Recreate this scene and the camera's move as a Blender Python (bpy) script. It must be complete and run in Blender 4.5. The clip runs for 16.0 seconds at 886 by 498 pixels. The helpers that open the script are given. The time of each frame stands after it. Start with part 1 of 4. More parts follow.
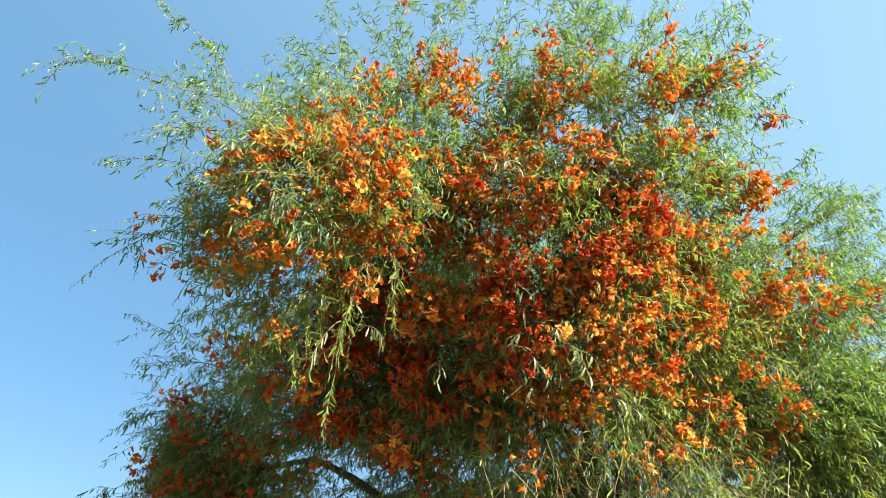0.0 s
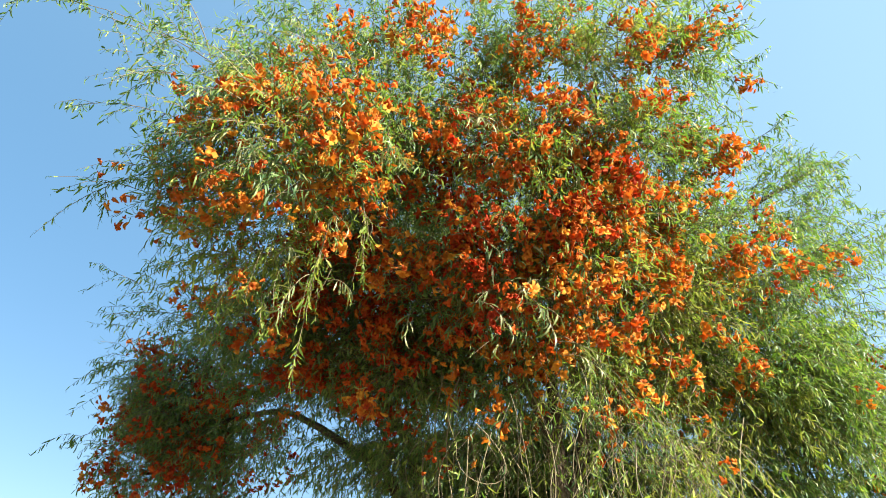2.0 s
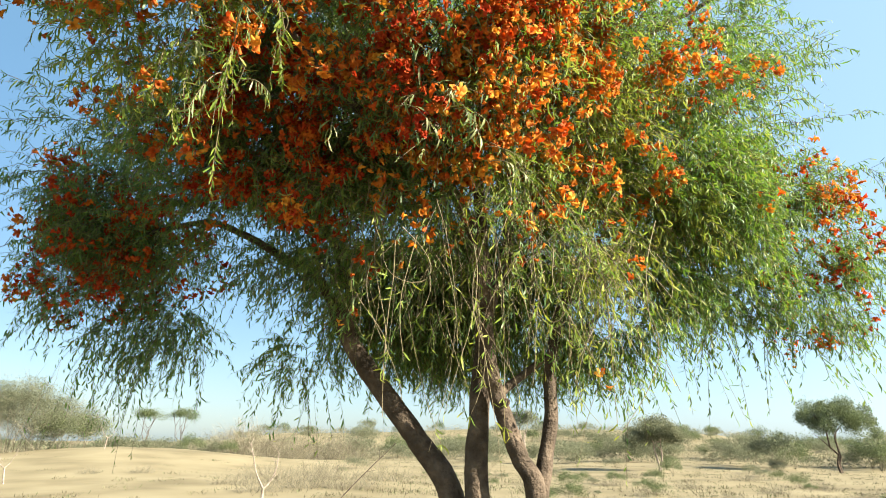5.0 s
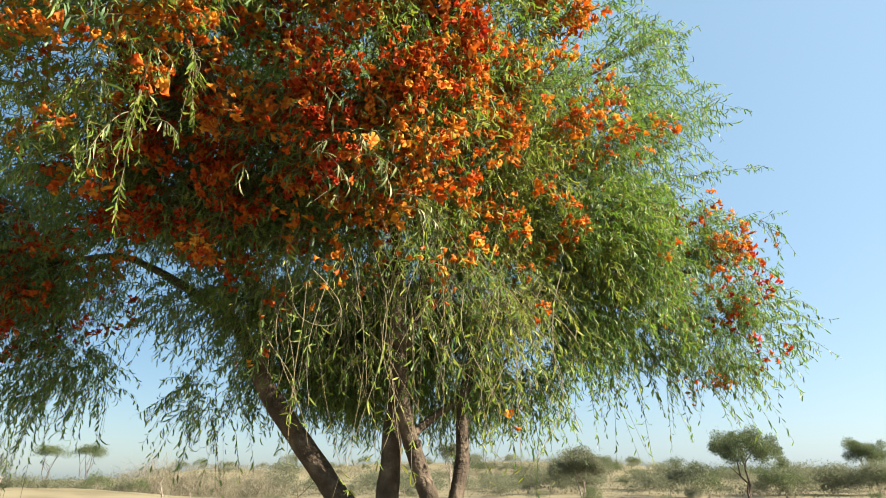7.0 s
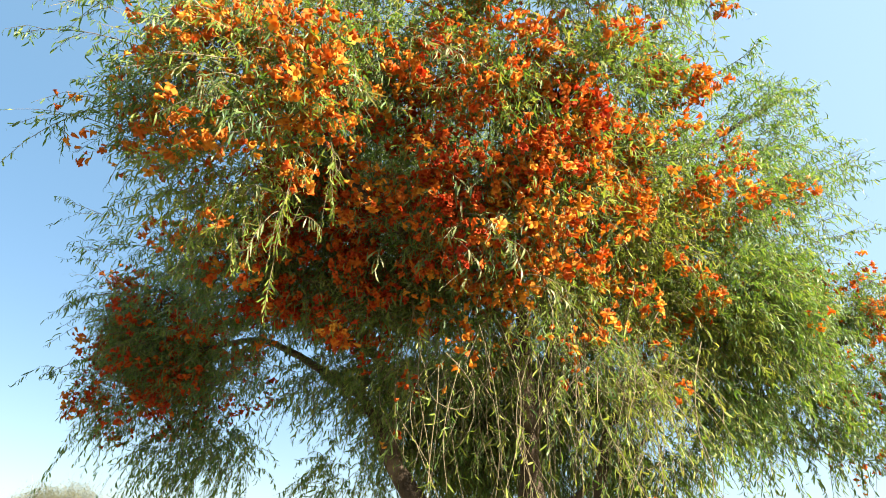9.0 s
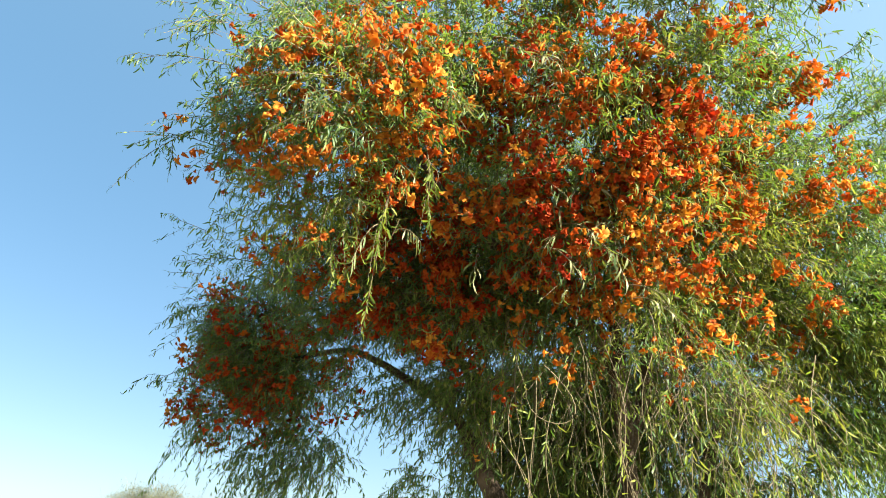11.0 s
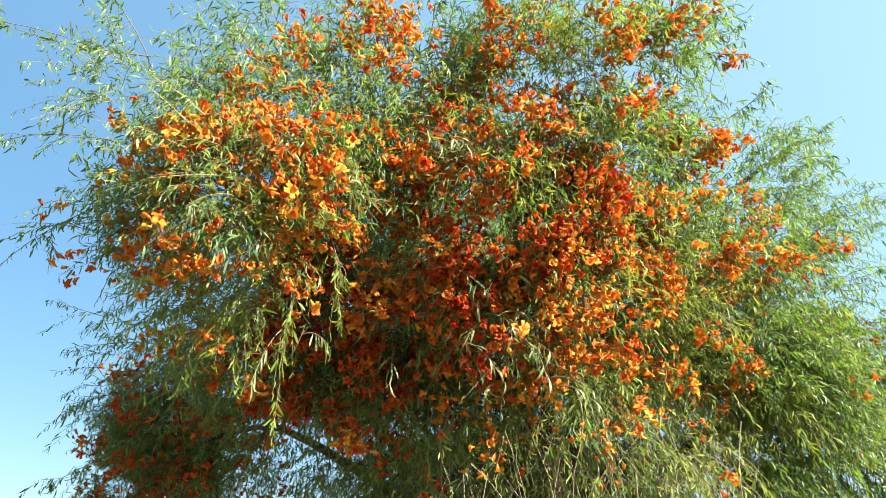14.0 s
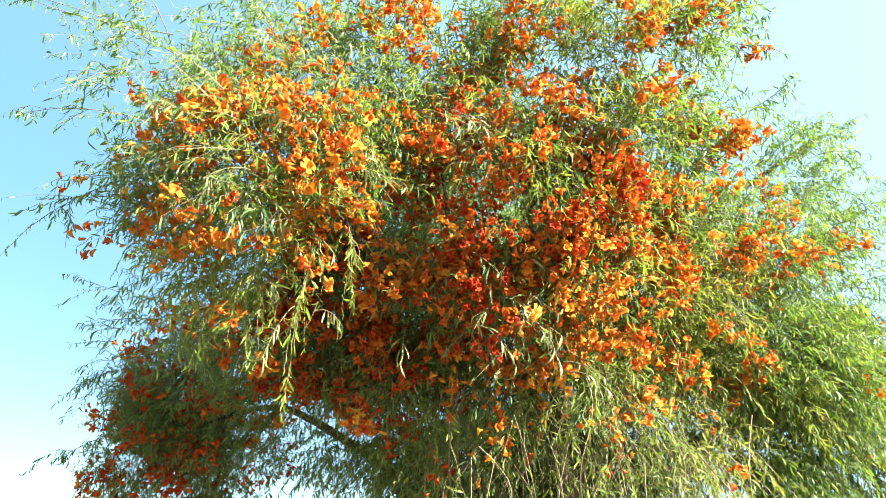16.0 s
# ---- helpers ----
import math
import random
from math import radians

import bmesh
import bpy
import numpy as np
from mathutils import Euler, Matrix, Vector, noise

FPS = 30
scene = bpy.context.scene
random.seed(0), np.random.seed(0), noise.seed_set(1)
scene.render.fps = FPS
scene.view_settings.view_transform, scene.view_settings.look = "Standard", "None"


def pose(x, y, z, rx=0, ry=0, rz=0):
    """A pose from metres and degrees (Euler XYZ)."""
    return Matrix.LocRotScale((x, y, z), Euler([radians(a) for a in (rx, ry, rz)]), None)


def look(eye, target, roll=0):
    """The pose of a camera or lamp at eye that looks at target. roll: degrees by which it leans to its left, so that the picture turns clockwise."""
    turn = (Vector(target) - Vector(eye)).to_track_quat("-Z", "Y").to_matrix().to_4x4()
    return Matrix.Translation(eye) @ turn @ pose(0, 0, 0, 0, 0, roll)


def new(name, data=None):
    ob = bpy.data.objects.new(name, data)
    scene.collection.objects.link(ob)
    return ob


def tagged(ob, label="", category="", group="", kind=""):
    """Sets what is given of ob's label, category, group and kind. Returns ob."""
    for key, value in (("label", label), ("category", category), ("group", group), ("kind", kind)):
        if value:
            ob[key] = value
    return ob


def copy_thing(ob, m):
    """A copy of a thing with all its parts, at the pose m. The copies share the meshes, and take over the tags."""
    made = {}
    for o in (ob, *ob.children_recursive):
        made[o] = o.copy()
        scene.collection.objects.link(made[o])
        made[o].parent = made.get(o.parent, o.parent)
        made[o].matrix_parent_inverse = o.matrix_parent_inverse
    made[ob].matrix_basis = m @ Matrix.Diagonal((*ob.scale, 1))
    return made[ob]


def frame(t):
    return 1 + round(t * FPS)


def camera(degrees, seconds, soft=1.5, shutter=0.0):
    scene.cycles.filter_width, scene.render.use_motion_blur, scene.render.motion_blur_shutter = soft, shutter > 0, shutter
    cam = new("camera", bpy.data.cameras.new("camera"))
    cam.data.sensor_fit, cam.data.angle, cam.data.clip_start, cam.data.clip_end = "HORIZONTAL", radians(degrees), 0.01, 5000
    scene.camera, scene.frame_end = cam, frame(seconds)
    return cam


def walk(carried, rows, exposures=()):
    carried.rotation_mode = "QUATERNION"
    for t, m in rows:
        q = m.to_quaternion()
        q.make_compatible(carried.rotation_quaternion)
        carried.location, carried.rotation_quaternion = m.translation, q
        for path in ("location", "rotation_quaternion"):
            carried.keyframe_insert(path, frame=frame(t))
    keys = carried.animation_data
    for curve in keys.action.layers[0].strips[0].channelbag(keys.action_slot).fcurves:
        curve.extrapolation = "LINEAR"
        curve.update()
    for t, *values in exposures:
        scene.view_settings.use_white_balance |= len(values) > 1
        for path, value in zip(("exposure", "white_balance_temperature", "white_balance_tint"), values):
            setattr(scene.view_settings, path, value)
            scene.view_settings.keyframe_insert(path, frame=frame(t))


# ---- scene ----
cam = camera(70.4, 16.0, soft=0.95)
PATH = [
    (0, (0.0, 0.0, 1.6), (0.229, 1.366, 2.654), 3.7),
    (0.5, (-0.006, -0.009, 1.6), (0.231, 1.341, 2.671), 3.7),
    (1, (-0.003, 0.012, 1.584), (0.246, 1.356, 2.661), 3.9),
    (1.5, (0.006, 0.005, 1.592), (0.283, 1.368, 2.638), 3.8),
    (2, (0.029, 0.0, 1.606), (0.341, 1.419, 2.564), 3.4),
    (2.5, (0.039, 0.006, 1.596), (0.385, 1.451, 2.5), 2.9),
    (3, (0.041, 0.014, 1.579), (0.414, 1.476, 2.447), 2.5),
    (3.5, (0.053, 0.01, 1.593), (0.464, 1.534, 2.325), 2.2),
    (4, (0.059, 0.022, 1.581), (0.492, 1.588, 2.204), 1.4),
    (4.5, (0.068, 0.034, 1.575), (0.561, 1.616, 2.105), 0.6),
    (5, (0.081, 0.041, 1.57), (0.635, 1.608, 2.084), 0.4),
    (5.2, (0.088, 0.044, 1.574), (0.679, 1.596, 2.092), 0.4),
    (7.3, (0.139, -0.067, 1.614), (0.856, 1.398, 2.219), -0.6),
    (7.5, (0.138, -0.07, 1.608), (0.812, 1.41, 2.227), -0.6),
    (8, (0.12, -0.07, 1.611), (0.68, 1.426, 2.301), -0.5),
    (8.5, (0.086, -0.064, 1.626), (0.559, 1.435, 2.373), 0.5),
    (9, (0.048, -0.058, 1.646), (0.455, 1.448, 2.417), 1.6),
    (9.5, (0.011, -0.044, 1.654), (0.35, 1.484, 2.416), 2.6),
    (10, (-0.043, -0.027, 1.656), (0.216, 1.523, 2.404), 3.4),
    (10.2, (-0.067, -0.014, 1.65), (0.174, 1.547, 2.381), 3.9),
    (12.3, (-0.066, -0.025, 1.764), (0.114, 1.456, 2.66), 3.0),
    (12.5, (-0.048, -0.033, 1.859), (0.189, 1.471, 2.702), 0.0),
    (13, (-0.02, -0.034, 1.988), (0.388, 1.423, 2.848), -3.4),
    (13.5, (-0.012, -0.042, 2.02), (0.347, 1.419, 2.895), -2.2),
    (14, (0.007, -0.034, 2.026), (0.4, 1.449, 2.847), -1.9),
    (14.5, (0.011, -0.043, 2.016), (0.412, 1.465, 2.787), -1.7),
    (15, (0.011, -0.039, 2.02), (0.372, 1.46, 2.828), -1.1),
    (15.5, (0.009, -0.032, 2.011), (0.378, 1.462, 2.824), -0.1),
    (16, (0.004, -0.007, 1.985), (0.367, 1.491, 2.791), 0.3),
]
walk(cam, [(t, look(eye, target, roll)) for t, eye, target, roll in PATH],
     exposures=[(0, 2.46, 6080, 8.8), (1.5, 2.46, 6120, 9), (2, 2.52, 6220, 10), (3, 2.62, 6420, 10), (3.5, 2.62, 6480, 10), (4.2, 2.54, 6500, 10), (5, 2.48, 6500, 10), (7.5, 2.15, 6580, 12), (8.3, 2.5, 6680, 13.5), (9, 2.63, 6760, 14.2), (9.5, 2.66, 6680, 13.5), (10, 2.58, 6520, 10.5), (12.5, 2.48, 6300, 9.8), (13, 2.54, 6180, 8.8), (14.5, 2.63, 6190, 9), (15.2, 2.63, 6200, 9), (15.5, 2.64, 6230, 9.2), (16, 3.2, 6300, 9.5)])

# ---- sky and sun ----
SUN = Vector((0.63, -0.61, 0.48)).normalized()
world = bpy.data.worlds.new("sky")
scene.world = world
world.use_nodes = True
wn = world.node_tree.nodes
sky = wn.new("ShaderNodeTexSky")
sky.sky_type = "NISHITA"
sky.sun_disc = False
sky.sun_elevation = math.asin(SUN.z)
sky.sun_rotation = math.atan2(SUN.x, SUN.y)
sky.air_density, sky.dust_density, sky.ozone_density = 1.0, 0.8, 0.3
wn["Background"].inputs["Strength"].default_value = 0.07
wl = world.node_tree.links
side = wn.new("ShaderNodeVectorMath")  # how near a part of the sky lies to the sun
side.operation = "DOT_PRODUCT"
side.inputs[1].default_value = SUN
wl.new(wn.new("ShaderNodeTexCoord").outputs["Generated"], side.inputs[0])
span = wn.new("ShaderNodeMapRange")
span.interpolation_type = "SMOOTHSTEP"
span.inputs["From Min"].default_value, span.inputs["From Max"].default_value = -0.75, 0.65
wl.new(side.outputs["Value"], span.inputs["Value"])
veil = wn.new("ShaderNodeMix")  # the haze, whiter towards the sun
veil.data_type = "RGBA"
veil.inputs["A"].default_value, veil.inputs["B"].default_value = (0.19, 0.75, 1.27, 1), (1.36, 2.16, 2.80, 1)
wl.new(span.outputs["Result"], veil.inputs["Factor"])
haze = wn.new("ShaderNodeMix")
haze.data_type = "RGBA"
haze.inputs["Factor"].default_value = 0.70
wl.new(veil.outputs["Result"], haze.inputs["B"])
world.node_tree.links.new(sky.outputs[0], haze.inputs["A"])
world.node_tree.links.new(haze.outputs["Result"], wn["Background"].inputs["Color"])
sun = new("sun", bpy.data.lights.new("sun", "SUN"))
sun.data.energy, sun.data.angle, sun.data.color = 5.0, radians(0.53), (1.0, 0.90, 0.73)
sun.matrix_world = look((0, 0, 30), Vector((0, 0, 30)) - SUN)

rng = np.random.default_rng(7)
UP = np.array((0.0, 0.0, 1.0))


# ---- materials ----
def material(name, stops, rough=0.6, through_light=0.0, glow_stops=None, scale=0.0, bump=0.0, spec=0.4, detail=6.0, fac="island"):
    """A principled surface whose colour runs over stops, by piece or by noise, with some light let through."""
    m = bpy.data.materials.new(name)
    m.use_nodes = True
    nt = m.node_tree
    bs, out = nt.nodes["Principled BSDF"], nt.nodes["Material Output"]
    bs.inputs["Roughness"].default_value = rough
    bs.inputs["Specular IOR Level"].default_value = spec
    ramp = nt.nodes.new("ShaderNodeValToRGB")
    el = ramp.color_ramp.elements
    while len(el) < len(stops):
        el.new(0.5)
    for e, (at, col) in zip(el, stops):
        e.position, e.color = at, (*col, 1)
    if fac == "island":
        src = nt.nodes.new("ShaderNodeNewGeometry").outputs["Random Per Island"]
    elif fac == "object":
        src = nt.nodes.new("ShaderNodeObjectInfo").outputs["Random"]
    else:
        tc = nt.nodes.new("ShaderNodeTexCoord")
        no = nt.nodes.new("ShaderNodeTexNoise")
        no.inputs["Scale"].default_value, no.inputs["Detail"].default_value = scale, detail
        nt.links.new(tc.outputs["Object"], no.inputs["Vector"])
        src = no.outputs["Fac"]
        if bump:
            bu = nt.nodes.new("ShaderNodeBump")
            fine = nt.nodes.new("ShaderNodeTexNoise")
            fine.inputs["Scale"].default_value, fine.inputs["Detail"].default_value = scale * 6, 8
            nt.links.new(tc.outputs["Object"], fine.inputs["Vector"])
            bu.inputs["Strength"].default_value = bump
            bu.inputs["Distance"].default_value = 0.02
            nt.links.new(fine.outputs["Fac"], bu.inputs["Height"])
            nt.links.new(bu.outputs[0], bs.inputs["Normal"])
    nt.links.new(src, ramp.inputs[0])
    nt.links.new(ramp.outputs[0], bs.inputs["Base Color"])
    if through_light:
        tr, mix = nt.nodes.new("ShaderNodeBsdfTranslucent"), nt.nodes.new("ShaderNodeMixShader")
        r2 = nt.nodes.new("ShaderNodeValToRGB")
        el = r2.color_ramp.elements
        gs = glow_stops or stops
        while len(el) < len(gs):
            el.new(0.5)
        for e, (at, col) in zip(el, gs):
            e.position, e.color = at, (*col, 1)
        nt.links.new(src, r2.inputs[0])
        nt.links.new(r2.outputs[0], tr.inputs["Color"])
        mix.inputs[0].default_value = through_light
        nt.links.new(bs.outputs[0], mix.inputs[1])
        nt.links.new(tr.outputs[0], mix.inputs[2])
        nt.links.new(mix.outputs[0], out.inputs["Surface"])
    return m


LEAF = material("leaf_green", [(0.0, (0.040, 0.086, 0.044)), (0.45, (0.082, 0.146, 0.052)), (0.8, (0.134, 0.192, 0.054)), (1.0, (0.23, 0.255, 0.088))],
                0.46, 0.40, [(0.0, (0.088, 0.192, 0.013)), (0.6, (0.162, 0.290, 0.022)), (1.0, (0.27, 0.325, 0.042))], spec=0.26)
# pale leaf; on the right-hand boughs its lightness also paints in sunlight
LIT_PALE_LEAF = material("leaf_lit_pale", [(0.0, (0.076, 0.136, 0.020)), (0.6, (0.142, 0.200, 0.032)), (1.0, (0.26, 0.285, 0.075))],
                     0.55, 0.42, [(0.0, (0.145, 0.235, 0.018)), (1.0, (0.33, 0.335, 0.045))], spec=0.2)
PETAL = material("petal_orange", [(0.0, (0.36, 0.068, 0.014)), (0.35, (0.44, 0.128, 0.018)), (0.7, (0.50, 0.195, 0.024)), (1.0, (0.57, 0.285, 0.036))],
                 0.7, 0.36, [(0.0, (0.42, 0.040, 0.003)), (0.6, (0.50, 0.100, 0.006)), (1.0, (0.58, 0.20, 0.012))], spec=0.12)
# redder, darker copy of the orange petal: crown shade put into the colour
PETAL_SHADE_RED = material("petal_shade_red", [(0.0, (0.27, 0.026, 0.010)), (0.4, (0.35, 0.050, 0.012)), (0.8, (0.41, 0.086, 0.014)), (1.0, (0.47, 0.15, 0.018))],
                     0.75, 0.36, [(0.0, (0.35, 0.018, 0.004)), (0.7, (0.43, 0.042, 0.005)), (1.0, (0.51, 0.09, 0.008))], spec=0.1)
PETAL_ONE = material("petal_single", [(0.0, (0.38, 0.066, 0.010)), (0.5, (0.45, 0.120, 0.016)), (1.0, (0.55, 0.235, 0.030))],
                     0.7, 0.34, [(0.0, (0.42, 0.036, 0.003)), (1.0, (0.56, 0.12, 0.010))], spec=0.12, fac="object")
TWIG = material("twig", [(0.0, (0.055, 0.040, 0.024)), (0.6, (0.090, 0.070, 0.040)), (1.0, (0.15, 0.122, 0.070))], 0.75)
STRAW = material("straw_twig", [(0.0, (0.080, 0.064, 0.034)), (0.6, (0.130, 0.106, 0.056)), (1.0, (0.22, 0.182, 0.102))], 0.7)
BARK = material("bark", [(0.3, (0.026, 0.020, 0.014)), (0.5, (0.066, 0.050, 0.036)), (0.7, (0.125, 0.098, 0.072))], 0.9, scale=9.0, bump=0.9, spec=0.2, fac="noise")
SAND = material("sand", [(0.3, (0.118, 0.099, 0.058)), (0.5, (0.164, 0.140, 0.084)), (0.7, (0.196, 0.170, 0.104))], 0.95, scale=0.35, bump=0.6, spec=0.1, fac="noise", detail=9)
# grey-green leaf of far scrub, paled to carry distance haze in its colour
SCRUB_HAZED = material("scrub_leaf_hazed", [(0.0, (0.112, 0.126, 0.080)), (0.6, (0.146, 0.156, 0.096)), (1.0, (0.182, 0.184, 0.118))], 0.9, 0.5, spec=0.15)
# olive ridge brush, lightened so that haze sits in the colour
BRUSH_HAZED = material("brush_leaf_hazed", [(0.0, (0.145, 0.143, 0.090)), (0.6, (0.18, 0.172, 0.108)), (1.0, (0.22, 0.205, 0.135))], 0.85, 0.5)
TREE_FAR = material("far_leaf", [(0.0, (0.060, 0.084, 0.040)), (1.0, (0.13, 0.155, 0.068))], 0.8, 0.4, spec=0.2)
DRY = material("dry_twig", [(0.0, (0.088, 0.078, 0.052)), (1.0, (0.200, 0.180, 0.120))], 0.9)
PALE_BARK = material("pale_bark", [(0.35, (0.136, 0.104, 0.080)), (0.65, (0.256, 0.216, 0.176))], 0.85, scale=14, bump=0.5, fac="noise")
GRASS = material("dry_grass", [(0.0, (0.085, 0.074, 0.044)), (0.6, (0.130, 0.112, 0.066)), (1.0, (0.10, 0.12, 0.05))], 0.85, 0.2)


# ---- mesh helpers ----
def mesh_of(name, v, faces, mat, smooth=False):
    """A mesh from arrays: v (n, 3) and a list of (m, 3) or (m, 4) index arrays."""
    me = bpy.data.meshes.new(name)
    v = np.ascontiguousarray(v, dtype=np.float32)
    faces = [np.asarray(f, dtype=np.int32) for f in faces if len(f)]
    sizes = np.concatenate([np.full(len(f), f.shape[1], dtype=np.int32) for f in faces])
    loops = np.concatenate([f.ravel() for f in faces])
    me.vertices.add(len(v))
    me.vertices.foreach_set("co", v.ravel())
    me.loops.add(len(loops))
    me.loops.foreach_set("vertex_index", loops)
    me.polygons.add(len(sizes))
    me.polygons.foreach_set("loop_start", np.concatenate(([0], np.cumsum(sizes)[:-1])).astype(np.int32))
    if smooth:
        me.polygons.foreach_set("use_smooth", np.ones(len(sizes), dtype=bool))
    me.update(calc_edges=True)
    me.materials.append(mat)
    return me


def part(name, me, parent, label="", kind=""):
    ob = new(name, me)
    ob.parent = parent
    return tagged(ob, label=label, kind=kind)


def unit(a):
    return a / np.maximum(np.linalg.norm(a, axis=-1, keepdims=True), 1e-9)


def rand_unit(n):
    return unit(rng.normal(size=(n, 3)))


def join(bits):
    """Joins (v, [tris], [quads]) bits."""
    vs, ts, qs, n = [], [], [], 0
    for v, t, q in bits:
        vs.append(v)
        if len(t):
            ts.append(np.asarray(t) + n)
        if len(q):
            qs.append(np.asarray(q) + n)
        n += len(v)
    e3, e4 = np.zeros((0, 3), int), np.zeros((0, 4), int)
    return np.concatenate(vs), np.concatenate(ts) if ts else e3, np.concatenate(qs) if qs else e4


def leaves(b, d, n, length, width, curl):
    """Narrow curved leaves: base, direction, upper side, sizes and curl, one each."""
    d = unit(d)
    side = unit(np.cross(d, n))
    n = np.cross(side, d)
    l, w, c = length[:, None], width[:, None], curl[:, None]
    m1 = b + d * l * 0.32 - n * c * l * 0.10
    m2 = b + d * l * 0.70 - n * c * l * 0.36
    wave = rng.uniform(-0.25, 0.25, (len(b), 1)) * w
    v = np.stack((b, m1 + side * w * 0.5, m1 - side * w * 0.5 + n * wave, m2 + side * w * 0.42 - n * wave, m2 - side * w * 0.42,
                  b + d * l * (1 - 0.25 * np.abs(c)) - n * c * l * 0.72), axis=1).reshape(-1, 3)
    k = np.arange(len(b))[:, None] * 6
    return v, np.concatenate((k + (0, 1, 2), k + (3, 5, 4))), k + (1, 3, 4, 2)


def tubes(path, radius, sides=3):
    """Thin tubes along n paths: path (n, s, 3), radius (n, s)."""
    n, s, _ = path.shape
    tan = unit(np.gradient(path, axis=1))
    ref = np.where(np.abs(tan[..., 2:3]) > 0.9, np.array((1.0, 0, 0)), UP)
    a = unit(np.cross(tan, ref))
    b = np.cross(tan, a)
    ang = np.arange(sides) * 2 * np.pi / sides
    v = path[:, :, None] + radius[:, :, None, None] * (a[:, :, None] * np.cos(ang)[:, None] + b[:, :, None] * np.sin(ang)[:, None])
    idx = np.arange(n * s * sides).reshape(n, s, sides)
    q = np.stack((idx[:, :-1], np.roll(idx, -1, 2)[:, :-1], np.roll(idx, -1, 2)[:, 1:], idx[:, 1:]), axis=-1).reshape(-1, 4)
    return v.reshape(-1, 3), np.zeros((0, 3), int), q


def sprays(p, d, length, droop, k, leaf_len, twig_r=0.0016, spread=0.8, hang=0.45, leaf_w=0.105, curl=0.3):
    """Leafy twigs that start at p towards d and bend down; k leaves each. Gives leaves, twigs and tips."""
    n = len(p)
    d = unit(d)
    L, dr = length[:, None], droop[:, None]
    s4 = np.linspace(0, 1, 3)
    path = p[:, None] + d[:, None] * (L * s4)[..., None] - UP * (L * dr * s4 ** 2)[..., None]
    path[:, 1:-1] += rng.normal(size=(n, 1, 3)) * L[..., None] * 0.03
    tw = tubes(path, np.linspace(1.0, 0.45, 3)[None] * twig_r * rng.uniform(0.7, 1.5, (n, 1)))
    s = (np.arange(k)[None] + rng.uniform(0, 1, (n, k))) / k * 0.88 + 0.12
    pos = p[:, None] + d[:, None] * (L * s)[..., None] - UP * (L * dr * s ** 2)[..., None]
    tan = unit(d[:, None] - UP * (2 * dr * s)[..., None])
    rad = rand_unit(n * k).reshape(n, k, 3)
    rad = unit(rad - tan * (rad * tan).sum(-1, keepdims=True))
    ld = tan * 0.55 + rad * spread - UP * hang
    nn = UP + rng.normal(size=(n, k, 3)) * 0.45
    m = n * k
    ll = leaf_len * rng.uniform(0.55, 1.25, m)
    lv = leaves(pos.reshape(m, 3), ld.reshape(m, 3), nn.reshape(m, 3), ll, ll * leaf_w * rng.uniform(0.75, 1.3, m), rng.normal(curl, 0.75, m))
    return lv, tw, path


def flower_shape(open_, bend, seed):
    """A trumpet flower that opens along z: a curved tube and five broad ruffled lobes."""
    rnd = random.Random(seed)
    v, q = [], []
    for r, z in ((0.004, 0.0), (0.011, 0.024), (0.008 + 0.014 * open_, 0.047)):
        for i in range(5):
            a = i * 2 * math.pi / 5
            v.append((r * math.cos(a) + bend * z * z * 9, r * math.sin(a), z + rnd.uniform(-0.002, 0.002)))
    for ring in range(2):
        for i in range(5):
            j = (i + 1) % 5
            q.append((ring * 5 + i, ring * 5 + j, ring * 5 + 5 + j, ring * 5 + 5 + i))
    for i in range(5):
        j = (i + 1) % 5
        a = (i + 0.5) * 2 * math.pi / 5
        k = len(v)
        grow, curl, tilt = rnd.uniform(0.7, 1.3), rnd.uniform(-0.022, 0.016), rnd.uniform(-0.3, 0.3)
        for da, r, z in ((-0.52, 0.030 * open_, 0.053), (0.52, 0.030 * open_, 0.053), (tilt + 0.26, 0.042 * open_ * grow, 0.048 + curl), (tilt - 0.26, 0.042 * open_ * grow, 0.048 + curl)):
            v.append((r * math.cos(a + da) + bend * z * z * 9, r * math.sin(a + da), z + rnd.uniform(-0.007, 0.007)))
        q.append((10 + i, 10 + j, k + 1, k))
        q.append((k, k + 1, k + 2, k + 3))
    return np.array(v), np.zeros((0, 3), int), np.array(q)


FLOWERS = [flower_shape(o, c, s) for s, (o, c) in enumerate(((0.9, 0.5), (0.65, 1.0), (1.0, -0.4), (0.4, 0.8), (0.75, -0.9), (0.5, 0.3), (0.95, 0.9), (0.55, -0.6), (0.8, 0.1)))]


def frames_for(d):
    d = unit(d)
    a = unit(np.cross(d, rand_unit(len(d))))
    return np.stack((a, np.cross(d, a), d), axis=-1)


def flowers(p, d, size):
    """Flowers at p that open towards d, joined."""
    rot, which, bits = frames_for(d), rng.integers(0, len(FLOWERS), len(p)), []
    for k, (fv, ft, fq) in enumerate(FLOWERS):
        at = np.nonzero(which == k)[0]
        if not len(at):
            continue
        v = np.einsum("nij,mj->nmi", rot[at], fv) * size[at][:, None, None] + p[at][:, None]
        o = np.arange(len(at))[:, None, None] * len(fv)
        bits.append((v.reshape(-1, 3), (ft[None] + o).reshape(-1, 3), (fq[None] + o).reshape(-1, 4)))
    return join(bits)


